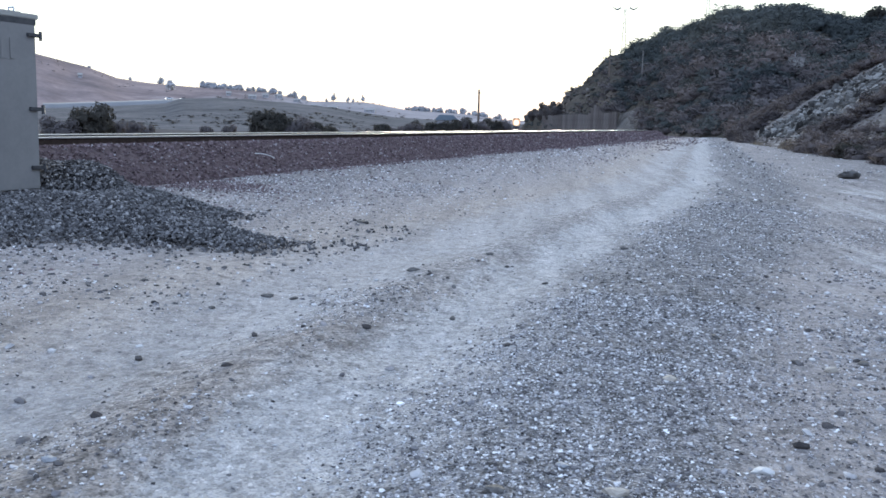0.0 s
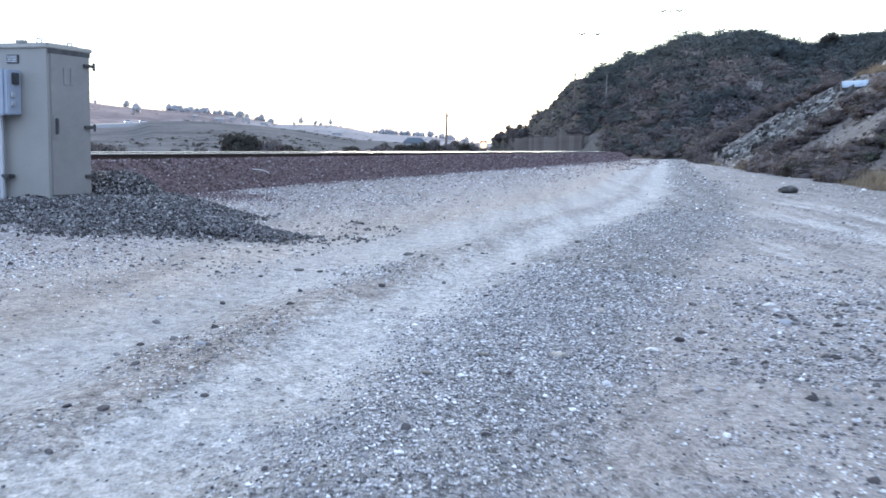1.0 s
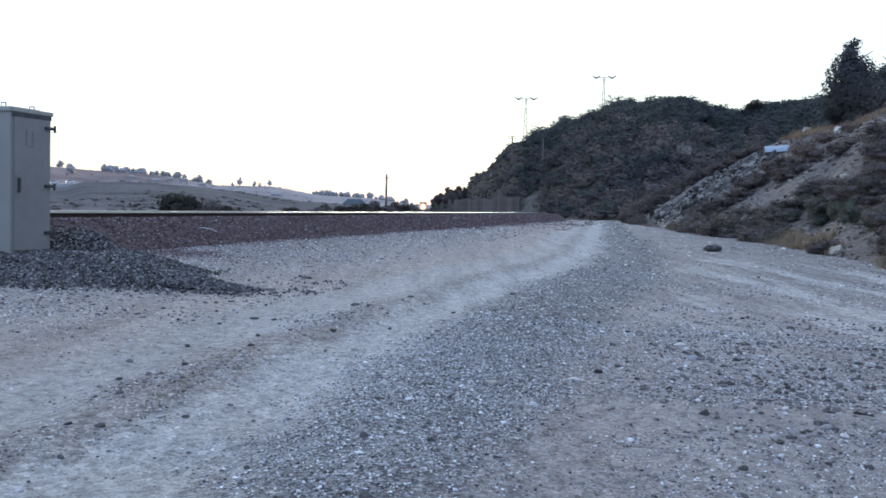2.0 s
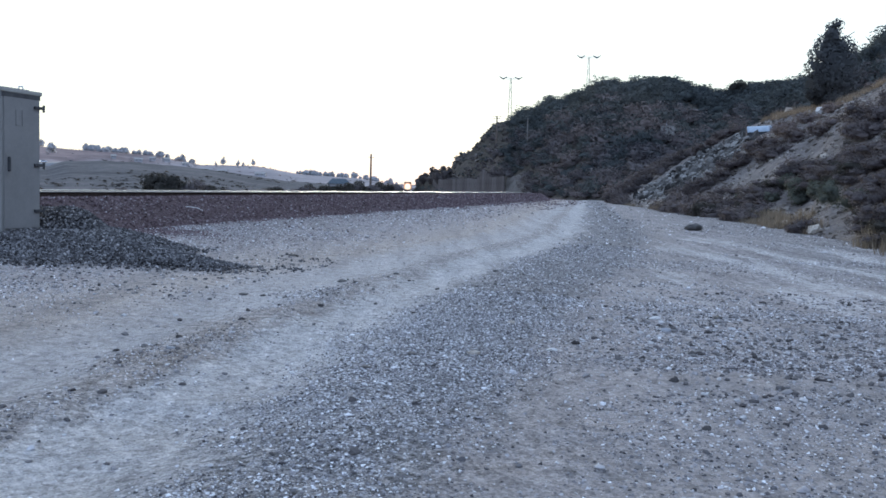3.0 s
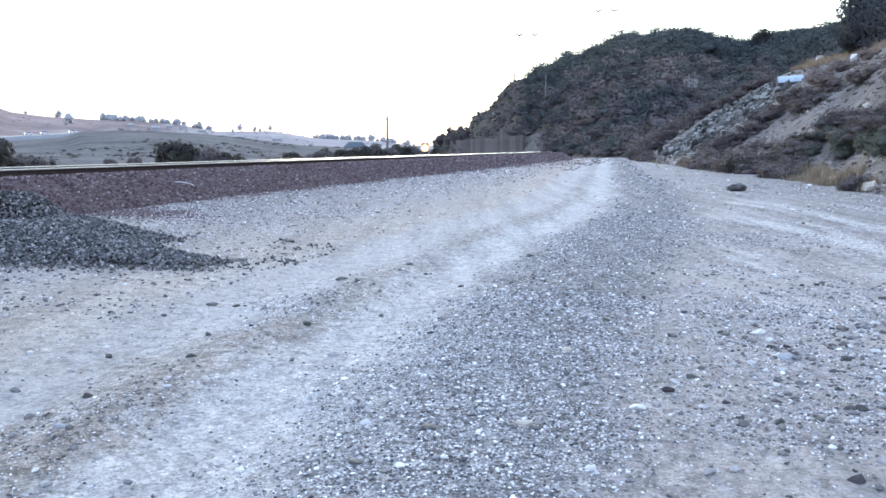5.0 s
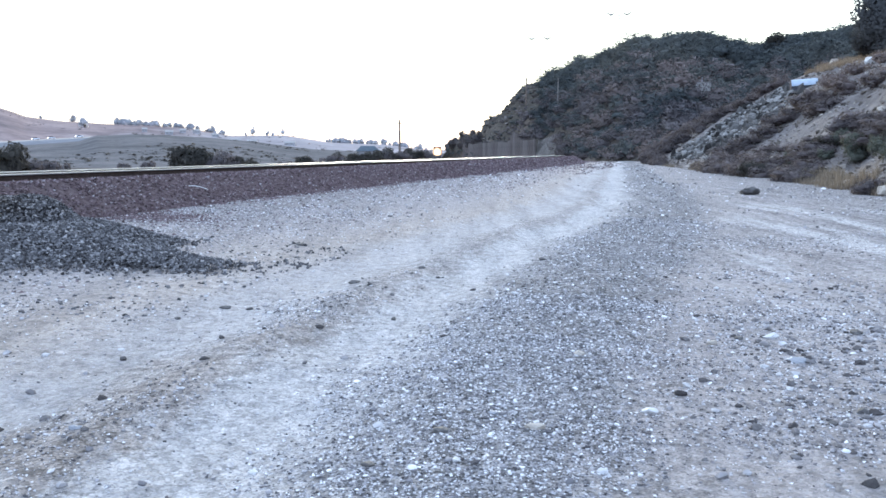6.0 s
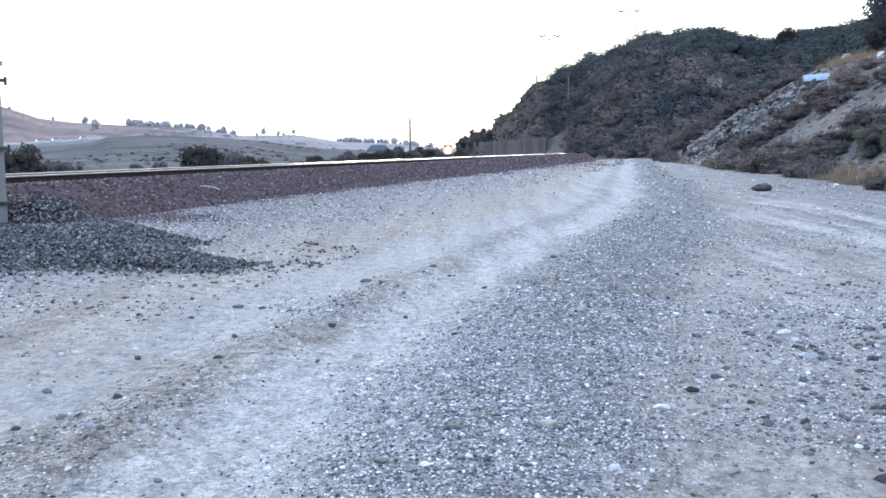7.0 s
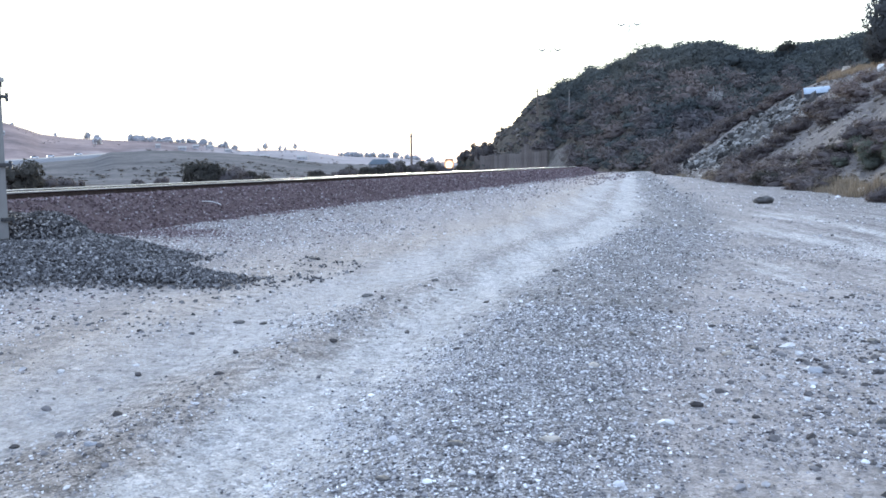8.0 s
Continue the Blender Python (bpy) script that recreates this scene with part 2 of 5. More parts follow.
M = {
    "ground": material("dusty_gravel", ground_colours, 0.95, 0, 0.02),
    "ballast": material("red_ballast", stone_tones(((0.0, (0.08, 0.06, 0.06)), (0.5, (0.165, 0.12, 0.122)), (0.9, (0.235, 0.186, 0.184)), (1.0, (0.36, 0.33, 0.325)))), 0.92, 0, 0.004),
    "bed": material("ballast_bed", earth((0.085, 0.06, 0.059), (0.13, 0.098, 0.096), (0.19, 0.15, 0.145), 9.0), 0.95, 0, 0.02),
    "basalt": material("dark_crushed_stone", stone_tones(((0.0, (0.048, 0.045, 0.044)), (0.5, (0.125, 0.12, 0.12)), (0.85, (0.23, 0.22, 0.215)), (1.0, (0.38, 0.36, 0.34)))), 0.85, 0, 0.004),
    "field_stone": material("field_stone", stone_tones(((0.0, (0.07, 0.063, 0.06)), (0.45, (0.17, 0.157, 0.15)), (0.8, (0.33, 0.31, 0.3)), (1.0, (0.6, 0.58, 0.56)))), 0.85, 0, 0.004),
    "gravel": material("road_gravel", stone_tones(((0.0, (0.065, 0.06, 0.06)), (0.25, (0.17, 0.16, 0.16)), (0.52, (0.37, 0.352, 0.35)), (0.76, (0.6, 0.58, 0.57)), (1.0, (0.9, 0.885, 0.87)))), 0.85, 0, 0.003),
    "tan": material("dry_slope", earth((0.17, 0.152, 0.142), (0.24, 0.216, 0.2), (0.32, 0.284, 0.254), 0.12), 0.95, 0, 0.35),
    "dark_hill": material("brush_hill_soil", earth((0.07, 0.062, 0.052), (0.10, 0.088, 0.072), (0.19, 0.155, 0.125), 0.03), 0.95, 0, 0.3),
    "grass_hill": material("dry_grass_hill", earth((0.105, 0.1, 0.095), (0.155, 0.145, 0.138), (0.215, 0.195, 0.182), 0.03), 0.95, 0, 0.3),
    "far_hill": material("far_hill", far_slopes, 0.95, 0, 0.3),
    "leaf": material("chaparral_leaf", leaf_tones(((0.0, (0.058, 0.055, 0.048)), (0.6, (0.086, 0.08, 0.068)), (1.0, (0.13, 0.116, 0.096)))), 0.8, thin=0.4),
    "hill_leaf": material("hill_brush_leaf", leaf_tones(((0.0, (0.085, 0.092, 0.09)), (0.6, (0.102, 0.11, 0.105)), (1.0, (0.122, 0.129, 0.12)))), 0.8, thin=0.3),
    "dry_leaf": material("dry_brush", leaf_tones(((0.0, (0.14, 0.12, 0.116)), (0.5, (0.17, 0.148, 0.142)), (1.0, (0.2, 0.176, 0.166)))), 0.85, thin=0.3),
    "straw": material("dry_grass", leaf_tones(((0.0, (0.16, 0.135, 0.105)), (1.0, (0.27, 0.228, 0.175)))), 0.85, thin=0.4),
    # far crowns: near-white leaf colour stands in for haze
    "far_leaf": material("haze_paled_leaf", leaf_tones(((0.0, (0.66, 0.64, 0.64)), (1.0, (0.76, 0.74, 0.73)))), 0.85, thin=0.5),
    "rubble": material("broken_concrete", stone_tones(((0.0, (0.06, 0.057, 0.053)), (0.6, (0.15, 0.142, 0.131)), (1.0, (0.33, 0.315, 0.29))), 3.0), 0.9, 0, 0.03),
    "steel_top": plain("polished_rail_head", (0.62, 0.63, 0.65), (0.76, 0.77, 0.79), 6.0, 0.3, 1.0),
    "rust": plain("rusty_rail", (0.035, 0.026, 0.022), (0.07, 0.05, 0.04), 8.0, 0.95, 0.0, 0.002, spec=0.02),
    "tie": plain("weathered_tie", (0.05, 0.042, 0.036), (0.11, 0.095, 0.08), 4.0, 0.9, 0, 0.004),
    "cream": plain("cream_enamel", (0.255, 0.247, 0.226), (0.305, 0.295, 0.27), 1.6, 0.5, 0, 0.0008, 30.0),
    "grey_box": plain("grey_enamel", (0.27, 0.305, 0.36), (0.33, 0.365, 0.42), 3.0, 0.45),
    "dark_metal": plain("dark_metal", (0.06, 0.06, 0.065), (0.12, 0.12, 0.12), 9.0, 0.55, 0.6),
    "galv": plain("galvanised_steel", (0.42, 0.44, 0.46), (0.56, 0.58, 0.6), 5.0, 0.45, 0.7),
    "wood": plain("weathered_pole", (0.12, 0.09, 0.07), (0.22, 0.175, 0.14), 4.0, 0.9, 0, 0.004),
    "pale_wood": plain("bleached_pole", (0.17, 0.155, 0.14), (0.25, 0.23, 0.21), 4.0, 0.9),
    "concrete": plain("stained_concrete", (0.075, 0.066, 0.058), (0.14, 0.122, 0.105), 0.4, 0.9, 0, 0.01, 6.0),
    "white": plain("white_paint", (0.66, 0.68, 0.70), (0.78, 0.79, 0.8), 1.0, 0.5),
    "loco": plain("dark_locomotive_paint", (0.035, 0.028, 0.026), (0.07, 0.05, 0.045), 1.0, 0.5),
    "road": plain("pale_far_road", (0.2, 0.195, 0.19), (0.26, 0.25, 0.245), 0.05, 0.8),
}


def glow(name, colour, strength):
    m = bpy.data.materials.new(name)
    m.use_nodes = True
    b = m.node_tree.nodes["Principled BSDF"]
    b.inputs["Base Color"].default_value = (*colour, 1)
    b.inputs["Emission Color"].default_value, b.inputs["Emission Strength"].default_value = (*colour, 1), strength
    return m


# orange glow for the added disc of glare round the headlight
M["headlight"] = glow("headlight_glare", (1.0, 0.45, 0.2), 0.004)
M["headlight_core"] = glow("headlight_core_glow", (1.0, 0.78, 0.52), 0.013)
M["carlight"] = glow("car_light_glow", (1.0, 0.95, 0.9), 0.05)


# ---- mesh helpers ----
rng = np.random.default_rng(7)


def mesh_of(name, verts, faces, mats, smooth=False, slots=None):
    """A mesh from arrays of corners and of equal-sided faces."""
    verts, faces = np.asarray(verts, np.float32), np.asarray(faces, np.int32)
    me = bpy.data.meshes.new(name)
    n, k = faces.shape
    me.vertices.add(len(verts)), me.loops.add(n * k), me.polygons.add(n)
    me.vertices.foreach_set("co", verts.ravel())
    me.loops.foreach_set("vertex_index", faces.ravel())
    me.polygons.foreach_set("loop_start", np.arange(n, dtype=np.int32) * k)
    me.polygons.foreach_set("use_smooth", np.full(n, smooth))
    for m in mats if isinstance(mats, (list, tuple)) else [mats]:
        me.materials.append(m)
    if slots is not None:
        me.polygons.foreach_set("material_index", np.asarray(slots, np.int32))
    me.update(calc_edges=True)
    me.validate()
    return me


def part(name, bm, mat, parent=None, label="", m=None):
    me = bpy.data.meshes.new(name)
    bm.to_mesh(me)
    bm.free()
    me.materials.append(mat)
    ob = new(name, me)
    if parent is not None:
        ob.parent = parent
    if m is not None:
        ob.matrix_basis = m
    if label:
        ob["label"] = label
    return ob


def box(bm, x0, x1, y0, y1, z0, z1, bevel=0.0):
    made = bmesh.ops.create_cube(bm, size=1, matrix=Matrix.Translation(((x0 + x1) / 2, (y0 + y1) / 2, (z0 + z1) / 2)) @ Matrix.Diagonal((x1 - x0, y1 - y0, z1 - z0, 1)))
    if bevel:
        edges = list({e for v in made["verts"] for e in v.link_edges})
        bmesh.ops.bevel(bm, geom=edges, offset=bevel, segments=2, affect="EDGES")
    return bm


def boxed(*a, **k):
    return box(bmesh.new(), *a, **k)


def rod(bm, a, b, r0, r1=None, sides=10):
    a, b = Vector(a), Vector(b)
    d = b - a
    m = Matrix.Translation((a + b) / 2) @ d.to_track_quat("Z", "Y").to_matrix().to_4x4()
    bmesh.ops.create_cone(bm, cap_ends=True, segments=sides, radius1=r0, radius2=r0 if r1 is None else r1, depth=d.length, matrix=m)
    return bm


def fields(x, y, scale, seed=0.0, octaves=4):
    """Smooth value noise on arrays, -1 to 1."""
    out, amp, total = np.zeros(np.shape(x)), 1.0, 0.0
    for o in range(octaves):
        s = scale * 2 ** o
        px, py = x * s + 17.3 * o + seed, y * s - 9.1 * o + seed * 1.7
        ix, iy = np.floor(px), np.floor(py)
        fx, fy = px - ix, py - iy
        fx, fy = fx * fx * (3 - 2 * fx), fy * fy * (3 - 2 * fy)

        def h(a, b):
            q = np.sin(a * 127.1 + b * 311.7) * 43758.5453
            return (q - np.floor(q)) * 2 - 1
        out = out + amp * ((h(ix, iy) * (1 - fx) + h(ix + 1, iy) * fx) * (1 - fy) + (h(ix, iy + 1) * (1 - fx) + h(ix + 1, iy + 1) * fx) * fy)
        total += amp
        amp *= 0.5
    return out / total


def smooth(a, b, x):
    t = np.clip((x - a) / (b - a), 0, 1)
    return t * t * (3 - 2 * t)


# ---- the plan: track line, ground and hills ----
TURN = radians(13.5)
ALONG, ACROSS = np.array((math.sin(TURN), math.cos(TURN))), np.array((math.cos(TURN), -math.sin(TURN)))
TRACK_V = -13.42
START = 85.0 * ALONG + TRACK_V * ACROSS
FAR_DIR = np.array((math.sin(radians(-1.83)), math.cos(radians(-1.83))))


def track_line():
    near = [u * ALONG + TRACK_V * ACROSS for u in np.arange(-90, 85, 1.0)]
    end = 300 * FAR_DIR
    h = (START, START + 80 * ALONG, end - 80 * FAR_DIR, end)
    curve = [(1 - s) ** 3 * h[0] + 3 * s * (1 - s) ** 2 * h[1] + 3 * s * s * (1 - s) * h[2] + s ** 3 * h[3] for s in np.linspace(0, 1, 140)]
    far = [d * FAR_DIR for d in np.arange(303, 900, 6.0)]
    return np.array(near + curve + far)


LINE = track_line()
STEP = np.r_[0, np.cumsum(np.linalg.norm(np.diff(LINE, axis=0), axis=1))]
WAY = np.gradient(LINE, axis=0)
WAY /= np.linalg.norm(WAY, axis=1)[:, None]
SIDE = np.stack([WAY[:, 1], -WAY[:, 0]], 1)
RANGE = np.linalg.norm(LINE, axis=1) * np.sign(LINE[:, 1])
RAIL_Z = 1.05 - 2.5 * smooth(90, 300, RANGE)


def beside_track(x, y):
    """Signed distance to the right of the track's middle, and the rail's height there."""
    p = np.stack([np.ravel(x), np.ravel(y)], 1)
    off, z = np.empty(len(p)), np.empty(len(p))
    for i in range(0, len(p), 4000):
        d = p[i:i + 4000, None] - LINE[None]
        j = (d ** 2).sum(2).argmin(1)
        q = d[np.arange(len(j)), j]
        off[i:i + 4000], z[i:i + 4000] = (q * SIDE[j]).sum(1), RAIL_Z[j]
    return off.reshape(np.shape(x)), z.reshape(np.shape(x))


def lane_v(x, y):
    """Metres across the road's lanes, which bend gently to the right."""
    a = radians(9.5)
    return x * math.cos(a) - y * math.sin(a) - 1.8 * smooth(6, 30, x * math.sin(a) + y * math.cos(a))


def ground_z(x, y):
    """The ground's height: road flat, rising to the track, valley beyond it."""
    x, y = np.asarray(x, float), np.asarray(y, float)
    off, rail = beside_track(x, y)
    r = np.hypot(x, y)
    v = lane_v(x, y)
    near = 0.30 * smooth(10.5, 3.6, off) + (rail - 1.05) * smooth(30, 4, off) * (rail < 1.0)
    near = near + 0.05 * fields(x, y, 0.35, 3) + 0.02 * fields(x, y, 1.7, 5)
    near = near - 0.05 * np.exp(-((v + 3.6) / 0.5) ** 2) - 0.05 * np.exp(-((v + 1.75) / 0.45) ** 2) + 0.05 * np.exp(-((v + 2.7) / 0.3) ** 2) + 0.06 * np.exp(-((v + 0.6) / 0.8) ** 2)
    left = -2.2 + 0.4 * fields(x, y, 0.05, 8)
    z = np.where(off > 0, near, near + (left - near) * smooth(-3, -12, off))
    return np.where(r > 320, z + (-3 - z) * smooth(320, 900, r), z)


def grid_mesh(name, P, mat, wrap=False, soft=True):
    """A sheet from a rows x columns x 3 array."""
    a, b = P.shape[:2]
    i = np.arange(a * b).reshape(a, b)
    if wrap:
        i = np.c_[i, i[:, :1]]
    f = np.stack([i[:-1, :-1], i[1:, :-1], i[1:, 1:], i[:-1, 1:]], -1).reshape(-1, 4)
    return new(name, mesh_of(name, P.reshape(-1, 3), f, mat, soft))


def polar(r, az):
    return r * np.sin(az), r * np.cos(az)


def ground():
    az = np.radians(np.r_[np.arange(-40, 40, 0.4), np.arange(40, 320, 4.0)])
    r = np.r_[0.01, 0.4, np.geomspace(0.8, 4800, 400)]
    R, A = np.meshgrid(r, az, indexing="ij")
    x, y = polar(R, A)
    x, y = x + 0.37, y - 0.53
    P = np.stack([x, y, ground_z(x, y)], -1)
    tagged(grid_mesh("ground", P[:, ::-1], M["ground"], True), "pale dusty gravel ground with worn wheel lanes", "ground", kind="structure")


def hill_points(az, toe, ridge, el, rough, count=70, back=0.25, bulge=1.25, gully=0.10, even=0.0):
    """Rows from a toe line up to a ridge line and down behind it; knots are (degrees, value)."""
    a = np.radians(az)
    rt = np.interp(az, *np.transpose(toe))
    rr = np.interp(az, *np.transpose(ridge))
    zr = 1.5 + rr * np.tan(np.radians(np.interp(az, *np.transpose(el))))
    xt, yt = polar(rt, a)
    zt = ground_z(xt, yt) - 0.3
    s = np.r_[np.linspace(0, 1, count), 1 + back * np.linspace(0.05, 1, 14)]
    S = s[:, None]
    R = rt + (rr - rt) * S
    x, y = polar(R, np.broadcast_to(a, R.shape))
    rise = np.where(S <= 1, (1 - even) * np.sin(np.clip(S, 0, 1) * math.pi / 2) ** bulge + even * np.clip(S, 0, 1) ** 1.12, 1 - 1.6 * np.maximum(S - 1, 0) ** 1.5)
    z = zt + (zr - zt) * rise
    size = np.maximum(zr - zt, 0.5)
    n = fields(x, y, rough, 2, 5) * gully + fields(np.broadcast_to(az * 1.0, R.shape), R * 0.004, 0.6, 4, 3) * 0.05
    z = z + size * n * smooth(0, 0.25, S) * (1 - 0.85 * smooth(0.75, 1.0, S))
    return np.stack([x, y, z], -1)


def sampler(P, az):
    """Looks up places on a hill from fractions up and along."""
    def at(s, a):
        fa = np.clip(np.interp(a, az, np.arange(len(az))), 0, len(az) - 1.001)
        fs = np.clip(s * 69, 0, 82.9)
        i, j = fs.astype(int), fa.astype(int)
        p, q = (fs - i)[:, None], (fa - j)[:, None]
        return (P[i, j] * (1 - p) + P[i + 1, j] * p) * (1 - q) + (P[i, j + 1] * (1 - p) + P[i + 1, j + 1] * p) * q
    return at


AZ1 = np.r_[np.arange(10.8, 32, 0.12), np.arange(32, 150, 1.0)]
SPUR = hill_points(AZ1,
    ((10.8, 118), (12, 92), (14.8, 66), (17, 56), (20.3, 44), (22.8, 35), (25.4, 29), (30, 22), (40, 16), (60, 10.5), (90, 8.5), (150, 16)),
    ((10.8, 126), (12.2, 130), (14, 126), (16, 117), (18, 110), (20, 106), (24, 108), (30, 82), (40, 55), (60, 34), (90, 28), (150, 50)),
    ((10.8, -0.6), (11.1, -0.35), (12.1, 0.35), (13.7, 1.3), (15.4, 2.15), (17, 2.95), (18.2, 3.5), (19.4, 4.15), (21, 4.9), (24, 5.5), (27, 6.6), (30, 8), (40, 12), (60, 18), (150, 18)), 0.06, bulge=1.7, gully=0.2, even=0.85)
AZ2 = np.r_[np.arange(-1.6, 32, 0.12), np.arange(32, 60, 1.0)]
BIG = hill_points(AZ2,
    ((-1.6, 420), (-1, 380), (0.5, 310), (3.5, 250), (6, 205), (9, 172), (12, 152), (20, 150), (60, 150)),
    ((-1.6, 425), (-1, 400), (0.5, 350), (3, 335), (8, 310), (12, 300), (20, 285), (30, 255), (60, 230)),
    ((-1.6, -0.45), (-1.27, 0), (-0.31, 0.6), (0.65, 0.75), (1.1, 1.6), (1.46, 2.02), (2.06, 2.22), (2.68, 2.92), (3.38, 3.68), (4.25, 4.1), (4.95, 4.25), (5.36, 4.48), (6.16, 4.68),
     (7.19, 5.06), (8.22, 5.28), (8.72, 5.7), (9.57, 5.93), (10.24, 6.2), (11.2, 6.33), (11.42, 5.78), (11.93, 6.11), (12.92, 6.33), (14.89, 6.33), (15.54, 6.06), (16.36, 5.76), (16.85, 5.48),
     (18.1, 5.36), (18.3, 5.73), (18.72, 5.88), (19.96, 5.83), (22.2, 6.08), (24.8, 7), (29, 9.9), (60, 14)), 0.02)
AZ3 = np.arange(-75, 3, 0.25)
MEADOW = hill_points(AZ3,
    ((-75, 150), (-30, 170), (-14, 210), (-6, 300), (3, 500)),
    ((-75, 700), (-30, 620), (-14, 640), (-6, 760), (3, 900)),
    ((-75, 1.0), (-30, 0.08), (-26.9, 0.24), (-23.3, 0.5), (-22.3, 0.84), (-20, 0.92), (-16.5, 0.82), (-13, 0.5), (-9.5, 0.1), (-5, -0.1), (3, -0.25)), 0.006, gully=0.03)
FAR = hill_points(AZ3,
    ((-75, 900), (3, 1000)),
    ((-75, 1500), (-20, 1500), (3, 1700)),
    ((-75, 4), (-31, 3.3), (-27.7, 2.55), (-26, 1.95), (-24, 1.7), (-21.6, 1.55), (-17.3, 1.35), (-14.6, 0.9), (-11.5, 0.95), (-8.4, 0.5), (-5.2, 0.4), (-2.7, 0.1), (3, -0.1)), 0.003)
on_spur, on_big, on_meadow, on_far = sampler(SPUR, AZ1), sampler(BIG, AZ2), sampler(MEADOW, AZ3), sampler(FAR, AZ3)


def hills():
    tagged(grid_mesh("hill_1", SPUR[:, ::-1], M["tan"]), "dry tan slope with dark scrub above the road", "hillside", kind="structure")
    tagged(grid_mesh("hill_2", BIG[:, ::-1], M["dark_hill"]), "dark brush-covered hill against the evening sky", "hill", kind="structure")
    tagged(grid_mesh("hill_3", MEADOW[:, ::-1], M["grass_hill"]), "low dry grass hill beyond the railway", "hill", kind="structure")
    tagged(grid_mesh("hill_4", FAR[:, ::-1], M["far_hill"]), "far hills with haze put into their pale colour", "hill", kind="structure")


def sweep(name, profile, mat, lo=0, hi=None, soft=False, closed=True):
    """Carries a cross-section (right, up) along the track line."""
    hi = len(LINE) if hi is None else hi
    pr = np.array(profile)
    L, S, Z = LINE[lo:hi], SIDE[lo:hi], RAIL_Z[lo:hi]
    P = np.empty((len(L), len(pr), 3))
    P[..., :2] = L[:, None] + S[:, None] * pr[None, :, :1]
    P[..., 2] = Z[:, None] + pr[None, :, 1]
    return grid_mesh(name, P[:, ::-1], mat, closed, soft)


def track():
    bed = sweep("ballast_bed", ((-5.6, -3.2), (-1.95, -0.30), (-1.15, -0.29), (-0.6, -0.22), (0.6, -0.22), (1.15, -0.21), (1.4, -0.19), (1.62, -0.12), (1.95, -0.13), (3.35, -0.92), (3.6, -1.3)), M["bed"], closed=False)
    tagged(bed, "raised bed of dark reddish crushed stone", "track bed", kind="structure")
    for side in (-0.7175, 0.7175):
        rail = sweep("rail", [(side + a, b) for a, b in ((-0.075, -0.17), (-0.075, -0.155), (-0.012, -0.13), (-0.012, -0.045), (-0.036, -0.035), (-0.036, -0.004), (0.036, -0.004), (0.036, -0.035), (0.012, -0.045), (0.012, -0.13), (0.075, -0.155), (0.075, -0.17))], M["rust"])
        tagged(rail, "rusty steel rail with a bright worn head", "rail", "rails of the track")
        head = sweep("rail_head", [(side + a, b) for a, b in ((-0.039, -0.03), (-0.039, -0.006), (-0.028, 0.001), (0.028, 0.001), (0.039, -0.006), (0.039, -0.03))], M["steel_top"])
        head.parent = rail


ground(), hills(), track()


# ---- scattering stones and leaves ----
def ico_template(seed, fine=0):
    bm = bmesh.new()
    bmesh.ops.create_icosphere(bm, subdivisions=1 + fine, radius=1)
    g = np.random.default_rng(seed)
    v = np.array([tuple(q.co) for q in bm.verts])
    bm.verts.index_update()
    f = np.array([[q.index for q in p.verts] for p in bm.faces])
    bm.free()
    v = v * g.uniform(0.72, 1.2, (len(v), 1)) * g.uniform(0.6, 1.25, 3)
    n = g.normal(size=3)
    n /= np.linalg.norm(n)
    d = v @ n
    return v - np.outer(np.maximum(d - 0.55, 0), n), f


def oct_template(seed):
    g = np.random.default_rng(seed)
    v = np.array([(1, 0, 0), (0, 1, 0), (-1, 0, 0), (0, -1, 0), (0, 0, 1), (0, 0, -1)], float) * g.uniform(0.6, 1.2, (6, 1)) + g.normal(0, 0.18, (6, 3))
    f = np.array([(0, 1, 4), (1, 2, 4), (2, 3, 4), (3, 0, 4), (1, 0, 5), (2, 1, 5), (3, 2, 5), (0, 3, 5)])
    return v, f


ICO = [ico_template(s) for s in range(10)]
OCT = [oct_template(s) for s in range(10)]


def chip_template(seed):
    g = np.random.default_rng(seed)
    v = np.array([(1, 0, 0), (-0.5, 0.87, 0), (-0.5, -0.87, 0), (0, 0, 1), (0, 0, -1)], float) * g.uniform(0.6, 1.2, (5, 1)) + g.normal(0, 0.2, (5, 3))
    return v, np.array([(0, 1, 3), (1, 2, 3), (2, 0, 3), (1, 0, 4), (2, 1, 4), (0, 2, 4)])


CHIP = [chip_template(s) for s in range(10)]


def turns(n, g):
    q = g.normal(size=(n, 4))
    q /= np.linalg.norm(q, axis=1)[:, None]
    w, x, y, z = q.T
    return np.stack([np.stack([1 - 2 * (y * y + z * z), 2 * (x * y - z * w), 2 * (x * z + y * w)], -1),
                     np.stack([2 * (x * y + z * w), 1 - 2 * (x * x + z * z), 2 * (y * z - x * w)], -1),
                     np.stack([2 * (x * z - y * w), 2 * (y * z + x * w), 1 - 2 * (x * x + y * y)], -1)], 1)


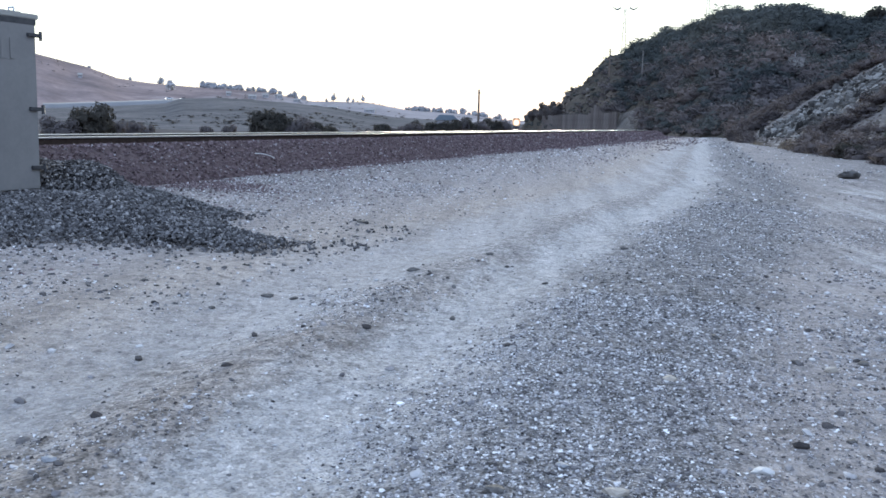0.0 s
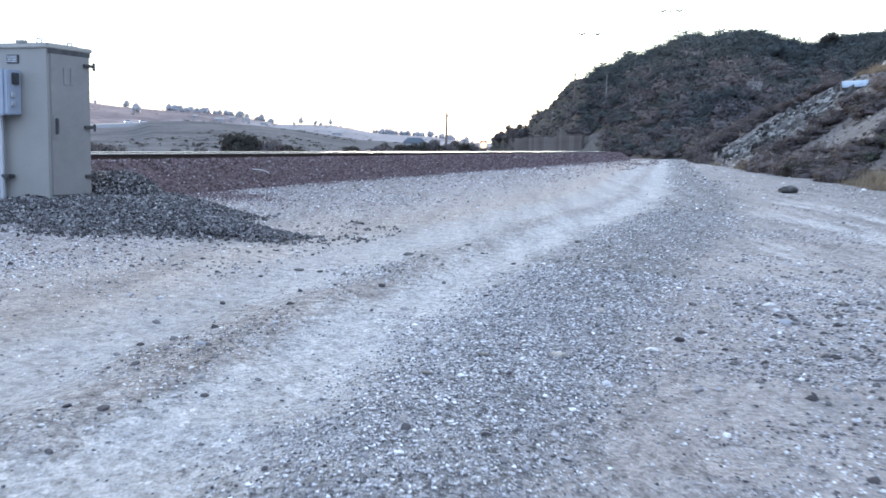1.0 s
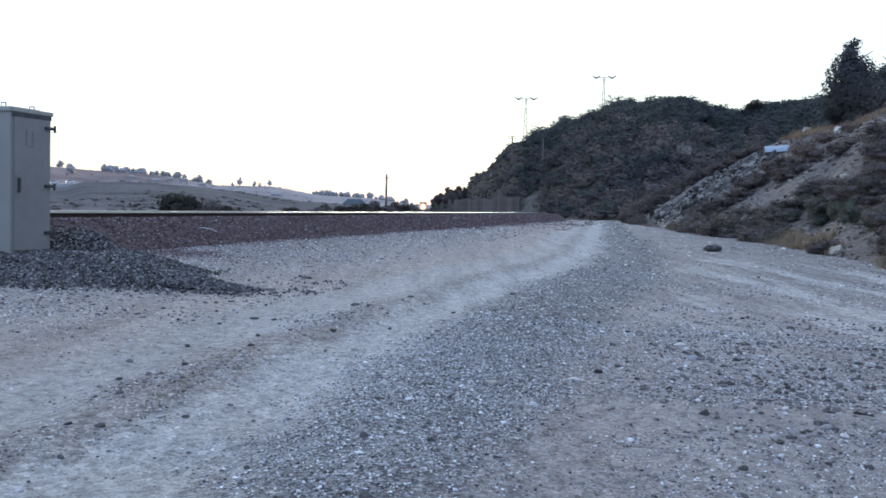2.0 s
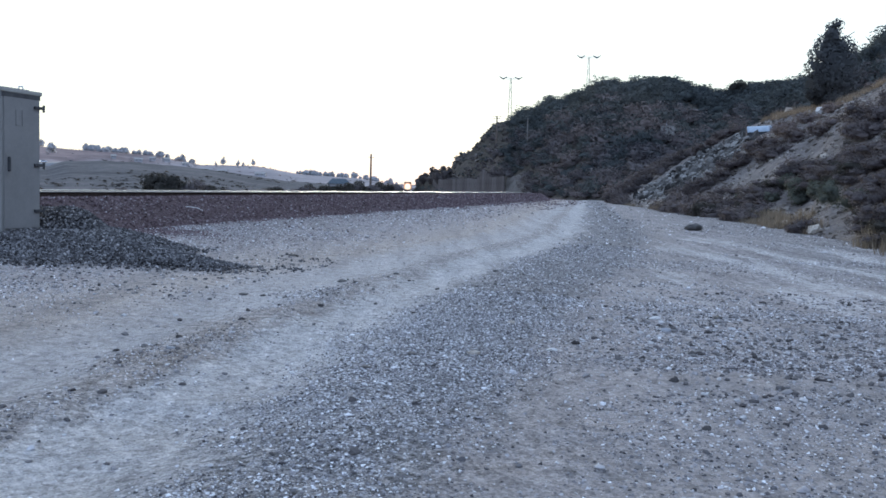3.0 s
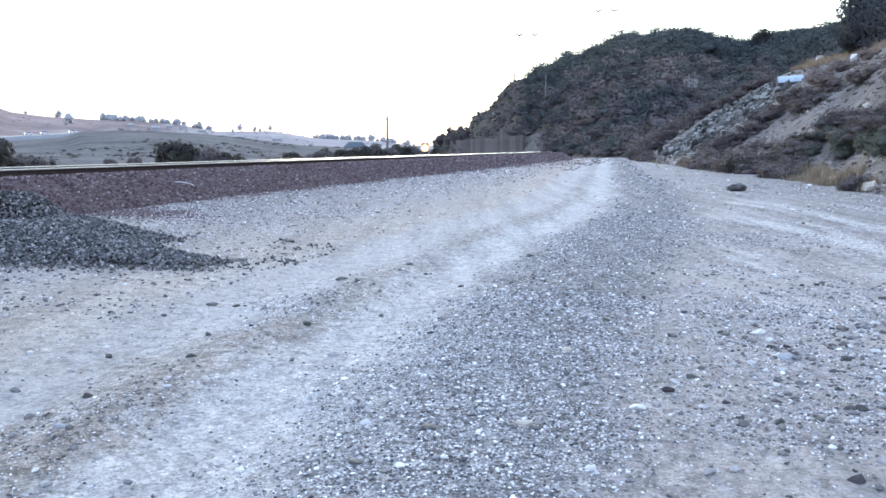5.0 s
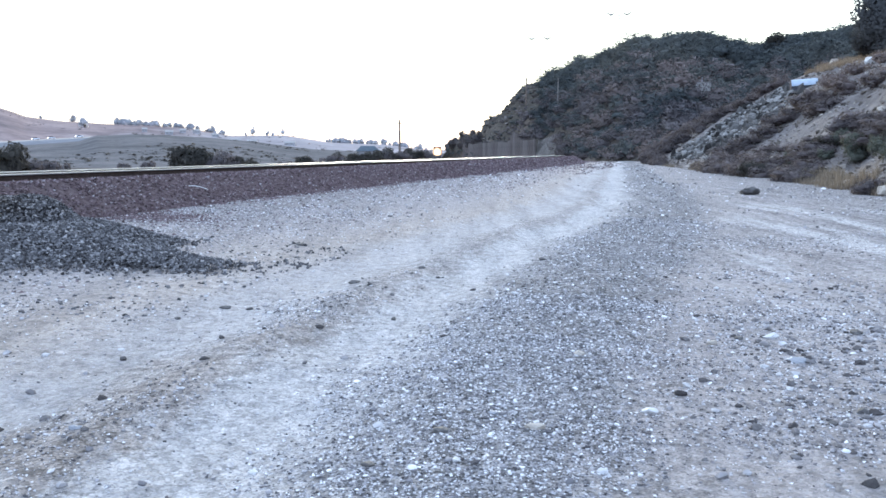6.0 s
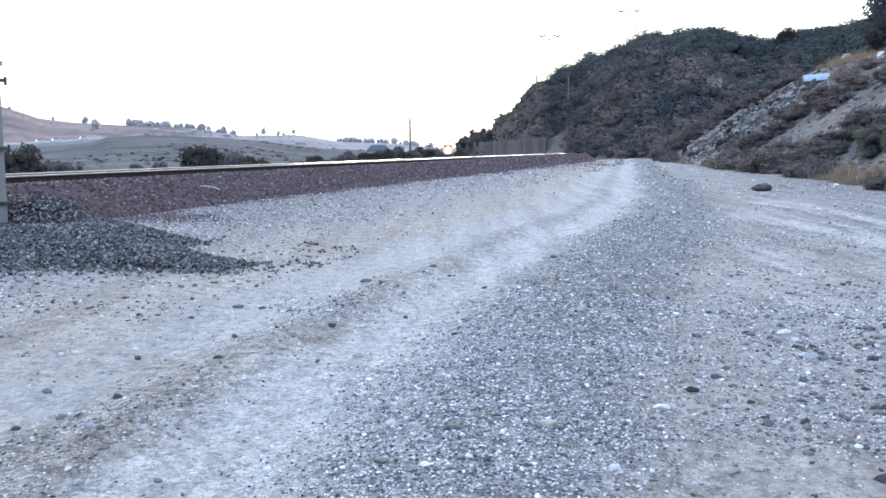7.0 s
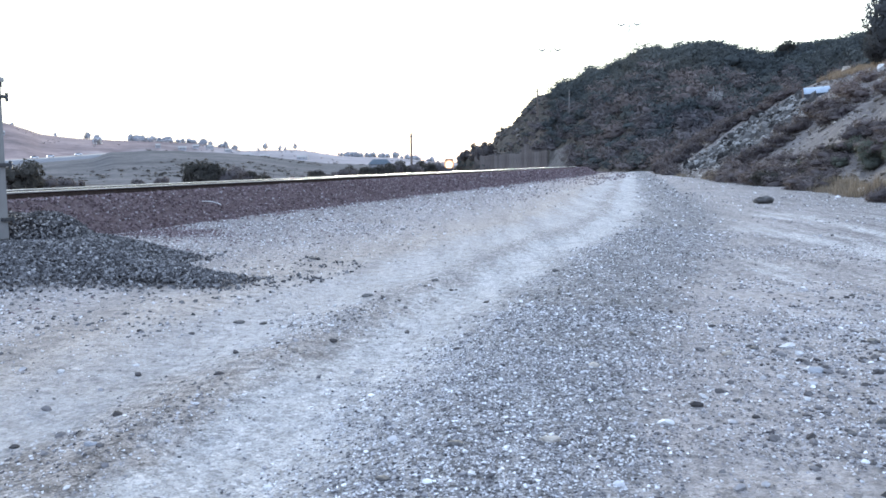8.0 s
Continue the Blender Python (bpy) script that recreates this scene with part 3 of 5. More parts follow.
def strewn(places, sizes, templates, flat=0.7, seed=1):
    """Corners and triangles of many stones, each turned at random and pressed a little flat."""
    g = np.random.default_rng(seed)
    V, F, base = [], [], 0
    pick = g.integers(0, len(templates), len(places))
    for t, (tv, tf) in enumerate(templates):
        sel = pick == t
        n = int(sel.sum())
        if not n:
            continue
        v = np.einsum("nij,kj->nki", turns(n, g), tv) * np.asarray(sizes)[sel][:, None, None]
        v[..., 2] *= flat
        v += np.asarray(places)[sel][:, None]
        V.append(v.reshape(-1, 3))
        F.append((tf[None] + (np.arange(n) * len(tv))[:, None, None] + base).reshape(-1, 3))
        base += n * len(tv)
    return np.concatenate(V), np.concatenate(F)


def leaf_cloud(lobes, count, leaf, seed, hollow=0.55, thin=0.5):
    """Small leaf blades through and over a set of lobes (x, y, z, rx, ry, rz)."""
    g = np.random.default_rng(seed)
    L = np.array(lobes, float)
    w = L[:, 3] * L[:, 4] + L[:, 5] * L[:, 4]
    k = g.choice(len(L), count, p=w / w.sum())
    d = g.normal(size=(count, 3))
    d /= np.linalg.norm(d, axis=1)[:, None]
    c = L[k, :3] + d * L[k, 3:] * (g.uniform(hollow, 1.0, (count, 1)) + g.exponential(0.05, (count, 1)))
    size = leaf * g.uniform(0.6, 1.5, count)
    n = d / L[k, 3:]
    n = n / np.linalg.norm(n, axis=1)[:, None] + g.normal(0, 0.3, (count, 3))
    n /= np.linalg.norm(n, axis=1)[:, None]
    t = np.cross(n, g.normal(size=(count, 3)))
    t /= np.linalg.norm(t, axis=1)[:, None]
    R = np.stack([t, np.cross(n, t), n], -1)
    q = np.array([(-0.5, -0.9, 0), (0.55, -0.5, 0.1), (0.5, 0.8, 0), (-0.6, 0.6, 0.12)]) * (2 * thin, 1 + 0.5 * (0.5 - thin) * 2, 1)
    v = np.einsum("nij,kj->nki", R, q) * size[:, None, None] + c[:, None]
    i = np.arange(count)[:, None] * 4
    f = np.concatenate([i + np.array((0, 1, 2)), i + np.array((0, 2, 3))])
    return v.reshape(-1, 3), f


def ball():
    bm = bmesh.new()
    bmesh.ops.create_icosphere(bm, subdivisions=1, radius=1)
    bm.verts.index_update()
    v, f = np.array([tuple(q.co) for q in bm.verts]), np.array([[q.index for q in p.verts] for p in bm.faces])
    bm.free()
    return v, f


BALL = ball()


def leaf_mesh(name, V, F, N, mat):
    """A mesh of leaves that take light as the rounded mass that they belong to."""
    V, F, N = np.asarray(V, float), np.asarray(F), np.asarray(N, float)
    N = N / np.maximum(np.linalg.norm(N, axis=1), 1e-6)[:, None]
    face = np.cross(V[F[:, 1]] - V[F[:, 0]], V[F[:, 2]] - V[F[:, 0]])
    away = (face * N[F[:, 0]]).sum(1) < 0
    F = np.where(away[:, None], F[:, ::-1], F)
    used = np.unique(F)
    slot = np.zeros(len(V), int)
    slot[used] = np.arange(len(used))
    me = mesh_of(name, V[used], slot[F], mat)
    if len(me.polygons) == len(F):
        me.normals_split_custom_set_from_vertices(N[used].tolist())
    return me


def outward(V, lobes):
    """Directions away from the nearest lobe's middle, lifted a little."""
    L = np.array(lobes, float)
    best, N = np.full(len(V), 1e9), np.zeros((len(V), 3))
    for q in L:
        d = (V - q[:3]) / q[3:]
        m = (d ** 2).sum(1)
        sel = m < best
        best[sel], N[sel] = m[sel], d[sel]
    N /= np.maximum(np.linalg.norm(N, axis=1), 1e-6)[:, None]
    mid = V - (0, 0, L[:, 2].mean() * 0.6)
    mid = mid / np.maximum(np.linalg.norm(mid, axis=1), 1e-6)[:, None]
    return 0.55 * N + 0.6 * mid + (0, 0, 0.15)


def hearted(V, F, lobes, shrink=0.86, count=None):
    """Adds a lumpy solid heart to the leaves of a mass."""
    g = np.random.default_rng(9)
    sets = [(V, F)]
    for q in lobes[:count]:
        tv, tf = BALL
        sets.append((tv * g.uniform(0.85, 1.08, (len(tv), 1)) * np.array(q[3:]) * shrink + np.array(q[:3]), tf))
    return joined(sets)


def turned(N, n, seed):
    """The directions of one clump for the same clumps that cloned() sets down."""
    a = np.random.default_rng(seed).uniform(0, 6.28, n)
    c, s = np.cos(a)[:, None], np.sin(a)[:, None]
    return np.stack([N[:, 0] * c - N[:, 1] * s, N[:, 0] * s + N[:, 1] * c, np.broadcast_to(N[:, 2], (n, len(N)))], -1).reshape(-1, 3)


def bush_lobes(seed, n=7, tall=1.0):
    g = np.random.default_rng(seed)
    out = [(0, 0, 0.45 * tall, 0.75, 0.75, 0.45 * tall)]
    for _ in range(n):
        a, d = g.uniform(0, 6.28), g.uniform(0.3, 0.85)
        r = g.uniform(0.25, 0.5)
        out.append((d * math.cos(a), d * math.sin(a), tall * g.uniform(0.25, 0.9), r, r, r * 0.8 * tall))
    return out


def cloned(V, F, places, sizes, seed, squash=(0.7, 1.2)):
    """Corner and triangle arrays of one clump set down many times."""
    g = np.random.default_rng(seed)
    n = len(places)
    a = g.uniform(0, 6.28, n)
    c, s = np.cos(a)[:, None], np.sin(a)[:, None]
    h = g.uniform(*squash, n)[:, None]
    S = np.asarray(sizes)[:, None]
    x = (V[:, 0] * c - V[:, 1] * s) * S + places[:, :1]
    y = (V[:, 0] * s + V[:, 1] * c) * S + places[:, 1:2]
    z = V[:, 2] * h * S + places[:, 2:]
    return np.stack([x, y, z], -1).reshape(-1, 3), (F[None] + (np.arange(n) * len(V))[:, None, None]).reshape(-1, 3)


def joined(sets):
    V, F, base = [], [], 0
    for v, f in sets:
        V.append(v)
        F.append(f + base)
        base += len(v)
    return np.concatenate(V), np.concatenate(F)


def on_hill(at, az, el, lo=0.02, hi=1.0):
    """The place on a hill that lies at an azimuth and height angle as seen from the road."""
    s = np.linspace(lo, hi, 200)
    p = at(s, np.full(200, float(az)))
    e = np.degrees(np.arctan2(p[:, 2] - 1.5, np.hypot(p[:, 0], p[:, 1])))
    return p[np.abs(e - el).argmin()]


# ---- loose gravel on the ground ----
M["brown_gravel"] = material("brown_gravel", stone_tones(((0.0, (0.075, 0.067, 0.066)), (0.3, (0.19, 0.172, 0.168)), (0.62, (0.36, 0.335, 0.325)), (0.86, (0.55, 0.525, 0.51)), (1.0, (0.8, 0.78, 0.75)))), 0.85, 0, 0.003)


def gravel():
    g = np.random.default_rng(11)

    def band(n, r0, r1, lo, hi, templates, keep, seed):
        r = np.sqrt(g.uniform(r0 ** 2, r1 ** 2, n))
        a = np.radians(g.uniform(-36, 36, n))
        x, y = polar(r, a)
        y = y - 3.0
        v = lane_v(x, y) + 0.45 * fields(x, y, 0.3, 21) + 0.6 * fields(x, y, 1.1, 23, 3)
        want = keep(v, x, y)
        off, _ = beside_track(x, y)
        ok = (g.random(n) < want) & (off > 3.2)
        x, y = x[ok], y[ok]
        s = lo * (hi / lo) ** (g.random(len(x)) ** 2.2)
        z = ground_z(x, y) + s * 0.15
        return strewn(np.stack([x, y, z], 1), s, templates, 0.62, seed)

    def lanes(v, x, y):
        patch = 0.5 + 0.5 * fields(x, y, 0.5, 31)
        strip = smooth(-1.85, -1.1, v) * smooth(1.1, 0.2, v) * (0.55 + 0.45 * patch) * smooth(0.9, 0.1, v + 0.8 - 0.09 * np.clip(y, 0, 20))
        right = smooth(0.2, 1.0, v) * (0.03 + 0.6 * smooth(0.46, 0.7, 0.5 + 0.5 * fields(x * 0.3, y + 0.15 * x, 0.8, 33)))
        ridge = np.exp(-((v + 2.75) / 0.35) ** 2) * 0.6 * smooth(0.35, 0.65, patch) * smooth(12, 6, y)
        left = smooth(-3.6, -5.2, v) * (0.08 + 0.30 * patch ** 2)
        edge = smooth(-4.8, -6.6, v) * (0.3 + 0.3 * patch)
        return np.clip(0.04 + strip + right + ridge + left + edge, 0, 1)
    def strip_only(v, x, y):
        return smooth(-1.8, -0.9, v) * smooth(0.8, 0.1, v + 0.8 - 0.09 * np.clip(y, 0, 20))
    sets = [band(110000, 3.6, 10, 0.004, 0.015, CHIP, strip_only, 9), band(2600, 3.6, 12, 0.012, 0.03, ICO, lanes, 1), band(190000, 3.6, 12, 0.004, 0.0165, CHIP, lanes, 5), band(90000, 11, 23, 0.008, 0.026, CHIP, lanes, 2),
            band(30000, 21, 48, 0.015, 0.048, OCT, lanes, 3), band(9000, 40, 110, 0.04, 0.12, OCT, lanes, 4)]
    def brown_side(v, x, y):
        patch = 0.5 + 0.5 * fields(x * 0.3, y + 0.15 * x, 0.9, 39)
        return smooth(-0.4, 0.6, v) * (0.03 + 0.8 * smooth(0.5, 0.66, patch))
    brown = joined([band(170000, 3.6, 11, 0.004, 0.019, CHIP, brown_side, 7), band(32000, 10, 24, 0.008, 0.028, CHIP, brown_side, 8)])
    tagged(new("brown_gravel", mesh_of("brown_gravel", *brown, M["brown_gravel"])), "loose brownish gravel beside the road", "gravel", kind="stuff")

    def right_side(v, x, y):
        return smooth(0.3, 1.2, v) * smooth(0.42, 0.6, 0.5 + 0.5 * fields(x * 0.4, y + 0.15 * x, 0.8, 37)) + 0.03 + 0.12 * np.exp(-((v + 2.75) / 0.35) ** 2)
    dark = band(15000, 3.6, 14, 0.011, 0.042, ICO, right_side, 6)
    tagged(new("flat_stones", mesh_of("flat_stones", *dark, M["field_stone"])), "grey and dark flat stones scattered in the gravel", "stones", kind="stuff")
    v, f = joined(sets)
    tagged(new("gravel", mesh_of("gravel", v, f, M["gravel"])), "loose pale and grey gravel strewn over the ground", "gravel", kind="stuff")


def lone_stones():
    """Larger stones that lie singly on the road."""
    kinds = {
        "dark": (M["stone_dark"], "dark angular stone lying on the dusty road"),
        "white": (M["stone_white"], "small chalk-white stone lying on the gravel"),
        "tan": (M["stone_tan"], "rounded tan stone lying on the gravel"),
        "grey": (M["stone_grey"], "smooth blue-grey stone half sunk in gravel"),
    }
    spots = (("dark", -2.32, 8.55, .07), ("dark", -2.07, 8.48, .06), ("dark", -2.58, 7.91, .06), ("dark", -3.41, 8.48, .05), ("dark", -1.25, 9.97, .09),
             ("dark", 1.05, 12.44, .07), ("dark", -0.65, 8.04, .05), ("grey", -2.07, 4.59, .055), ("white", -1.03, 4.21, .045), ("tan", 0.82, 6.39, .065),
             ("white", 2.46, 7.21, .075), ("grey", 2.36, 6.34, .095), ("white", 1.05, 5.05, .05), ("white", 2.03, 5.58, .045), ("dark", 1.59, 5.54, .05),
             ("dark", 2.26, 5.06, .07), ("dark", -0.46, 4.12, .06), ("white", -0.04, 4.10, .035), ("dark", 3.20, 7.36, .08), ("dark", 2.18, 7.15, .06),
             ("dark", -0.56, 11.38, .06), ("dark", -2.48, 13.42, .09), ("dark", -3.36, 10.18, .07), ("dark", -0.13, 4.60, .06), ("tan", 0.37, 4.60, .06),
             ("dark", 2.01, 4.85, .05), ("grey", 0.16, 4.90, .05), ("tan", 1.9, 6.9, .06), ("dark", 1.3, 7.6, .05), ("dark", -4.1, 12.0, .08), ("dark", -3.9, 11.5, .07))
    for i, (kind, x, y, s) in enumerate(spots):
        tv, tf = ico_template(100 + i, 1)
        mat, label = kinds[kind]
        s *= 0.8
        ob = new("stone", mesh_of("stone", tv * s, tf, mat, False))
        s *= 0.66
        ob.matrix_basis = Matrix.LocRotScale((x, y, float(ground_z(x, y)) + s * 0.2), Euler((0, 0, i * 1.3)), (1.1, 0.8, 0.46))
        tagged(ob, label, "stone", "single stones on the road")
    x, y = 9.67, 31.15
    tv, tf = ico_template(77, 2)
    ob = new("boulder", mesh_of("boulder", tv, tf, M["stone_dark"], True))
    ob.matrix_basis = Matrix.LocRotScale((x, y, float(ground_z(x, y)) + 0.12), Euler((0, 0, 0.3)), (0.29, 0.24, 0.15))
    tagged(ob, "low dark boulder on the open gravel", "boulder")


M["stone_dark"] = plain("dark_stone", (0.07, 0.065, 0.062), (0.15, 0.14, 0.13), 20.0, 0.85, 0, 0.004, 90.0)
M["stone_white"] = plain("white_stone", (0.48, 0.465, 0.44), (0.68, 0.66, 0.63), 20.0, 0.8, 0, 0.004, 90.0)
M["stone_tan"] = plain("tan_stone", (0.36, 0.31, 0.25), (0.5, 0.45, 0.38), 20.0, 0.85, 0, 0.004, 90.0)
M["stone_grey"] = plain("blue_grey_stone", (0.25, 0.255, 0.265), (0.33, 0.335, 0.345), 12.0, 0.7, 0, 0.002, 90.0)


# ---- stone mound round the cabinet's foot ----
def mound_z(x, y):
    """Height of the heap over the ground: a long low heap with a tail."""
    u, v = x * ALONG[0] + y * ALONG[1], x * ACROSS[0] + y * ACROSS[1]
    body = 0.26 * np.exp(-(np.maximum(np.abs(v + 8.9) - 0.9, 0) / 0.95) ** 2 - (np.maximum(np.abs(u - 10.1) - 0.7, 0) / 0.95) ** 2)
    tail = 0.21 * np.exp(-((v + 6.9) / 0.95) ** 2 - ((u - 9.6) / 0.75) ** 2) + 0.08 * np.exp(-((v + 5.9) / 0.6) ** 2 - ((u - 10.0) / 0.5) ** 2)
    hump = 0.58 * np.exp(-(np.maximum(v + 8.9, 0) / 0.85) ** 2 - (np.minimum(v + 9.6, 0) / 1.0) ** 2 - ((u - 10.6) / 0.75) ** 2)
    h = np.maximum(np.maximum(body, tail) + 0.35 * np.minimum(body, tail), hump)
    return np.maximum(h + (h * 0.3 + 0.05) * fields(x, y, 0.9, 41), 0)


def mound():
    top = new("stone_mound")
    tagged(top, "mound of dark crushed stone round the cabinet's foot", "stone heap")
    us, vs = np.linspace(6.6, 12.6, 60), np.linspace(-12.2, -4.6, 76)
    U, W = np.meshgrid(us, vs, indexing="ij")
    x, y = U * ALONG[0] + W * ACROSS[0], U * ALONG[1] + W * ACROSS[1]
    h = mound_z(x, y)
    z = ground_z(x, y) + np.where(h > 0.09, h - 0.04, -0.2)
    core = grid_mesh("core", np.stack([x, y, z], -1)[:, ::-1], M["basalt_bed"])
    core.parent = top
    g = np.random.default_rng(51)
    n = 85000
    u, v = g.uniform(6.6, 12.6, n), g.uniform(-12.2, -4.6, n)
    x, y = u * ALONG[0] + v * ACROSS[0], u * ALONG[1] + v * ACROSS[1]
    h = mound_z(x, y)
    ok = g.random(n) < smooth(0.01, 0.11, h) * 0.96 + 0.035
    x, y, h = x[ok], y[ok], h[ok]
    s = 0.012 + 0.025 * g.random(len(x)) ** 2.2
    P = np.stack([x, y, ground_z(x, y) + h - 0.01], 1)
    order = np.argsort(np.hypot(x, y))
    near, rest = order[:300], order[300:]
    shapes = [mesh_of("stone", *ico_template(200 + i), M["basalt_each"]) for i in range(8)]
    for j, i in enumerate(near):
        ob = new("stone", shapes[j % 8])
        ob.parent = top
        ob.matrix_basis = Matrix.LocRotScale(P[i], Euler(g.uniform(0, 6.28, 3)), (s[i], s[i], s[i] * 0.8))
    rest_ob = new("crushed_stone", mesh_of("crushed_stone", *strewn(P[rest], s[rest] * 1.15, CHIP, 0.85, 52), M["basalt"]))
    rest_ob.parent = top
    tagged(rest_ob, kind="stuff")


def each_tone(stops, scale=18.0):
    def build(k):
        vein = k.noise(scale, 5.0, 0.65)
        return k.mix(k.ramp(k.each(), stops), k.ramp(vein, ((0.3, 0.6), (0.7, 1.25))), 0.7, "MULTIPLY"), vein
    return build


DARK_STOPS = ((0.0, (0.048, 0.045, 0.044)), (0.5, (0.125, 0.12, 0.12)), (0.85, (0.23, 0.22, 0.215)), (1.0, (0.38, 0.36, 0.34)))
M["basalt_each"] = material("dark_crushed_stone_single", each_tone(DARK_STOPS), 0.85, 0, 0.004)
M["basalt_bed"] = material("dark_stone_core", earth((0.035, 0.033, 0.032), (0.065, 0.061, 0.06), (0.11, 0.102, 0.098), 6.0), 0.9, 0, 0.02)
M["rubble_each"] = material("broken_concrete_single", each_tone(((0.0, (0.03, 0.028, 0.026)), (0.4, (0.06, 0.057, 0.053)), (0.8, (0.14, 0.132, 0.122)), (1.0, (0.36, 0.345, 0.32))), 2.0), 0.9, 0, 0.03)


# ---- railway details ----
def ballast_stones():
    g = np.random.default_rng(61)
    n = 66000
    j = np.interp(g.random(n) ** 1.7 * 150, STEP - 85, np.arange(len(STEP))).astype(int)
    j = np.clip(j, 0, len(LINE) - 2)
    w = np.where(g.random(n) < 0.86, g.uniform(1.25, 3.6, n), 3.4 + 4.0 * g.random(n) ** 2)
    p = LINE[j] + WAY[j] * g.uniform(0, 1.1, n)[:, None] + SIDE[j] * w[:, None]
    z = RAIL_Z[j] + np.interp(w, (0.85, 1.4, 1.62, 1.95, 3.35, 5.6), (-0.21, -0.19, -0.11, -0.12, -0.91, -1.2))
    z = np.maximum(z, ground_z(p[:, 0], p[:, 1]) - 0.01)
    s = 0.022 + 0.03 * g.random(n) ** 1.6
    ok = g.random(n) < np.where(w > 3.3, 0.25 + 0.6 * (fields(p[:, 0], p[:, 1], 0.35, 63) > 0), 1.0)
    v, f = strewn(np.c_[p, z][ok], s[ok] * np.clip(np.hypot(*p[ok].T) / 30, 1, 2.2), CHIP, 0.85, 62)
    # a spill of the same stone below the shoulder
    n = 3200
    a, b = g.normal(0, 0.75, n), g.normal(0, 0.42, n)
    x, y = -5.8 + 0.84 * a + 0.4 * b, 16.5 - 0.5 * a + 0.9 * b
    spill = strewn(np.stack([x, y, ground_z(x, y)], 1), 0.012 + 0.022 * g.random(n) ** 2, CHIP, 0.7, 64)
    v, f = joined([(v, f), spill])
    tagged(new("ballast_stones", mesh_of("ballast_stones", v, f, M["ballast"])), "dark reddish crushed stone on the track's shoulder", "ballast", kind="stuff")


def sleepers(bed):
    bm = boxed(-1.3, 1.3, -0.115, 0.115, -0.18, 0, bevel=0.012)
    me = bpy.data.meshes.new("sleeper")
    bm.to_mesh(me)
    bm.free()
    me.materials.append(M["tie"])
    g = np.random.default_rng(71)
    far, count = [], 0
    for d in np.arange(70, 400, 0.52):
        j = min(int(np.searchsorted(STEP, d)), len(LINE) - 2)
        p = LINE[j] + WAY[j] * (d - STEP[j])
        turn = math.atan2(-SIDE[j][1], SIDE[j][0])
        m = Matrix.LocRotScale((p[0] + g.normal(0, .01), p[1], RAIL_Z[j] - 0.168), Euler((0, 0, -turn + g.normal(0, .008))), None)
        if count < 300 and d > 84:
            ob = new("sleeper", me)
            ob.parent = bed
            ob.matrix_basis = m
            count += 1
        else:
            far.append(m)
    c = np.array([(x, y, z) for x in (-1.3, 1.3) for y in (-.115, .115) for z in (-.18, 0)])
    q = np.array([(0, 1, 3, 2), (4, 6, 7, 5), (0, 4, 5, 1), (2, 3, 7, 6), (1, 5, 7, 3), (0, 2, 6, 4)])
    V = np.concatenate([c @ np.array(m.to_3x3()).T + np.array(m.translation) for m in far])
    F = np.concatenate([q + 8 * i for i in range(len(far))])
    ob = new("far_sleepers", mesh_of("far_sleepers", V, F, M["tie"]))
    ob.parent = bed
    tagged(ob, kind="stuff")


def stick():
    bm = bmesh.new()
    pts = [Vector((-0.22 + 0.044 * i, 0, 0.05 * math.sin(i / 10 * 2.6) + 0.03)) for i in range(11)]
    for a, b in zip(pts, pts[1:]):
        rod(bm, a, b, 0.011, 0.011, 7)
    p = np.array((-6.52, 20.8)) + 0.34 * ACROSS
    ob = part("bent_pipe", bm, M["stone_white"], None, m=pose(p[0], p[1], 0.61, 0, 16, 18))
    tagged(ob, "bent pale pipe lying on the red ballast", "pipe")


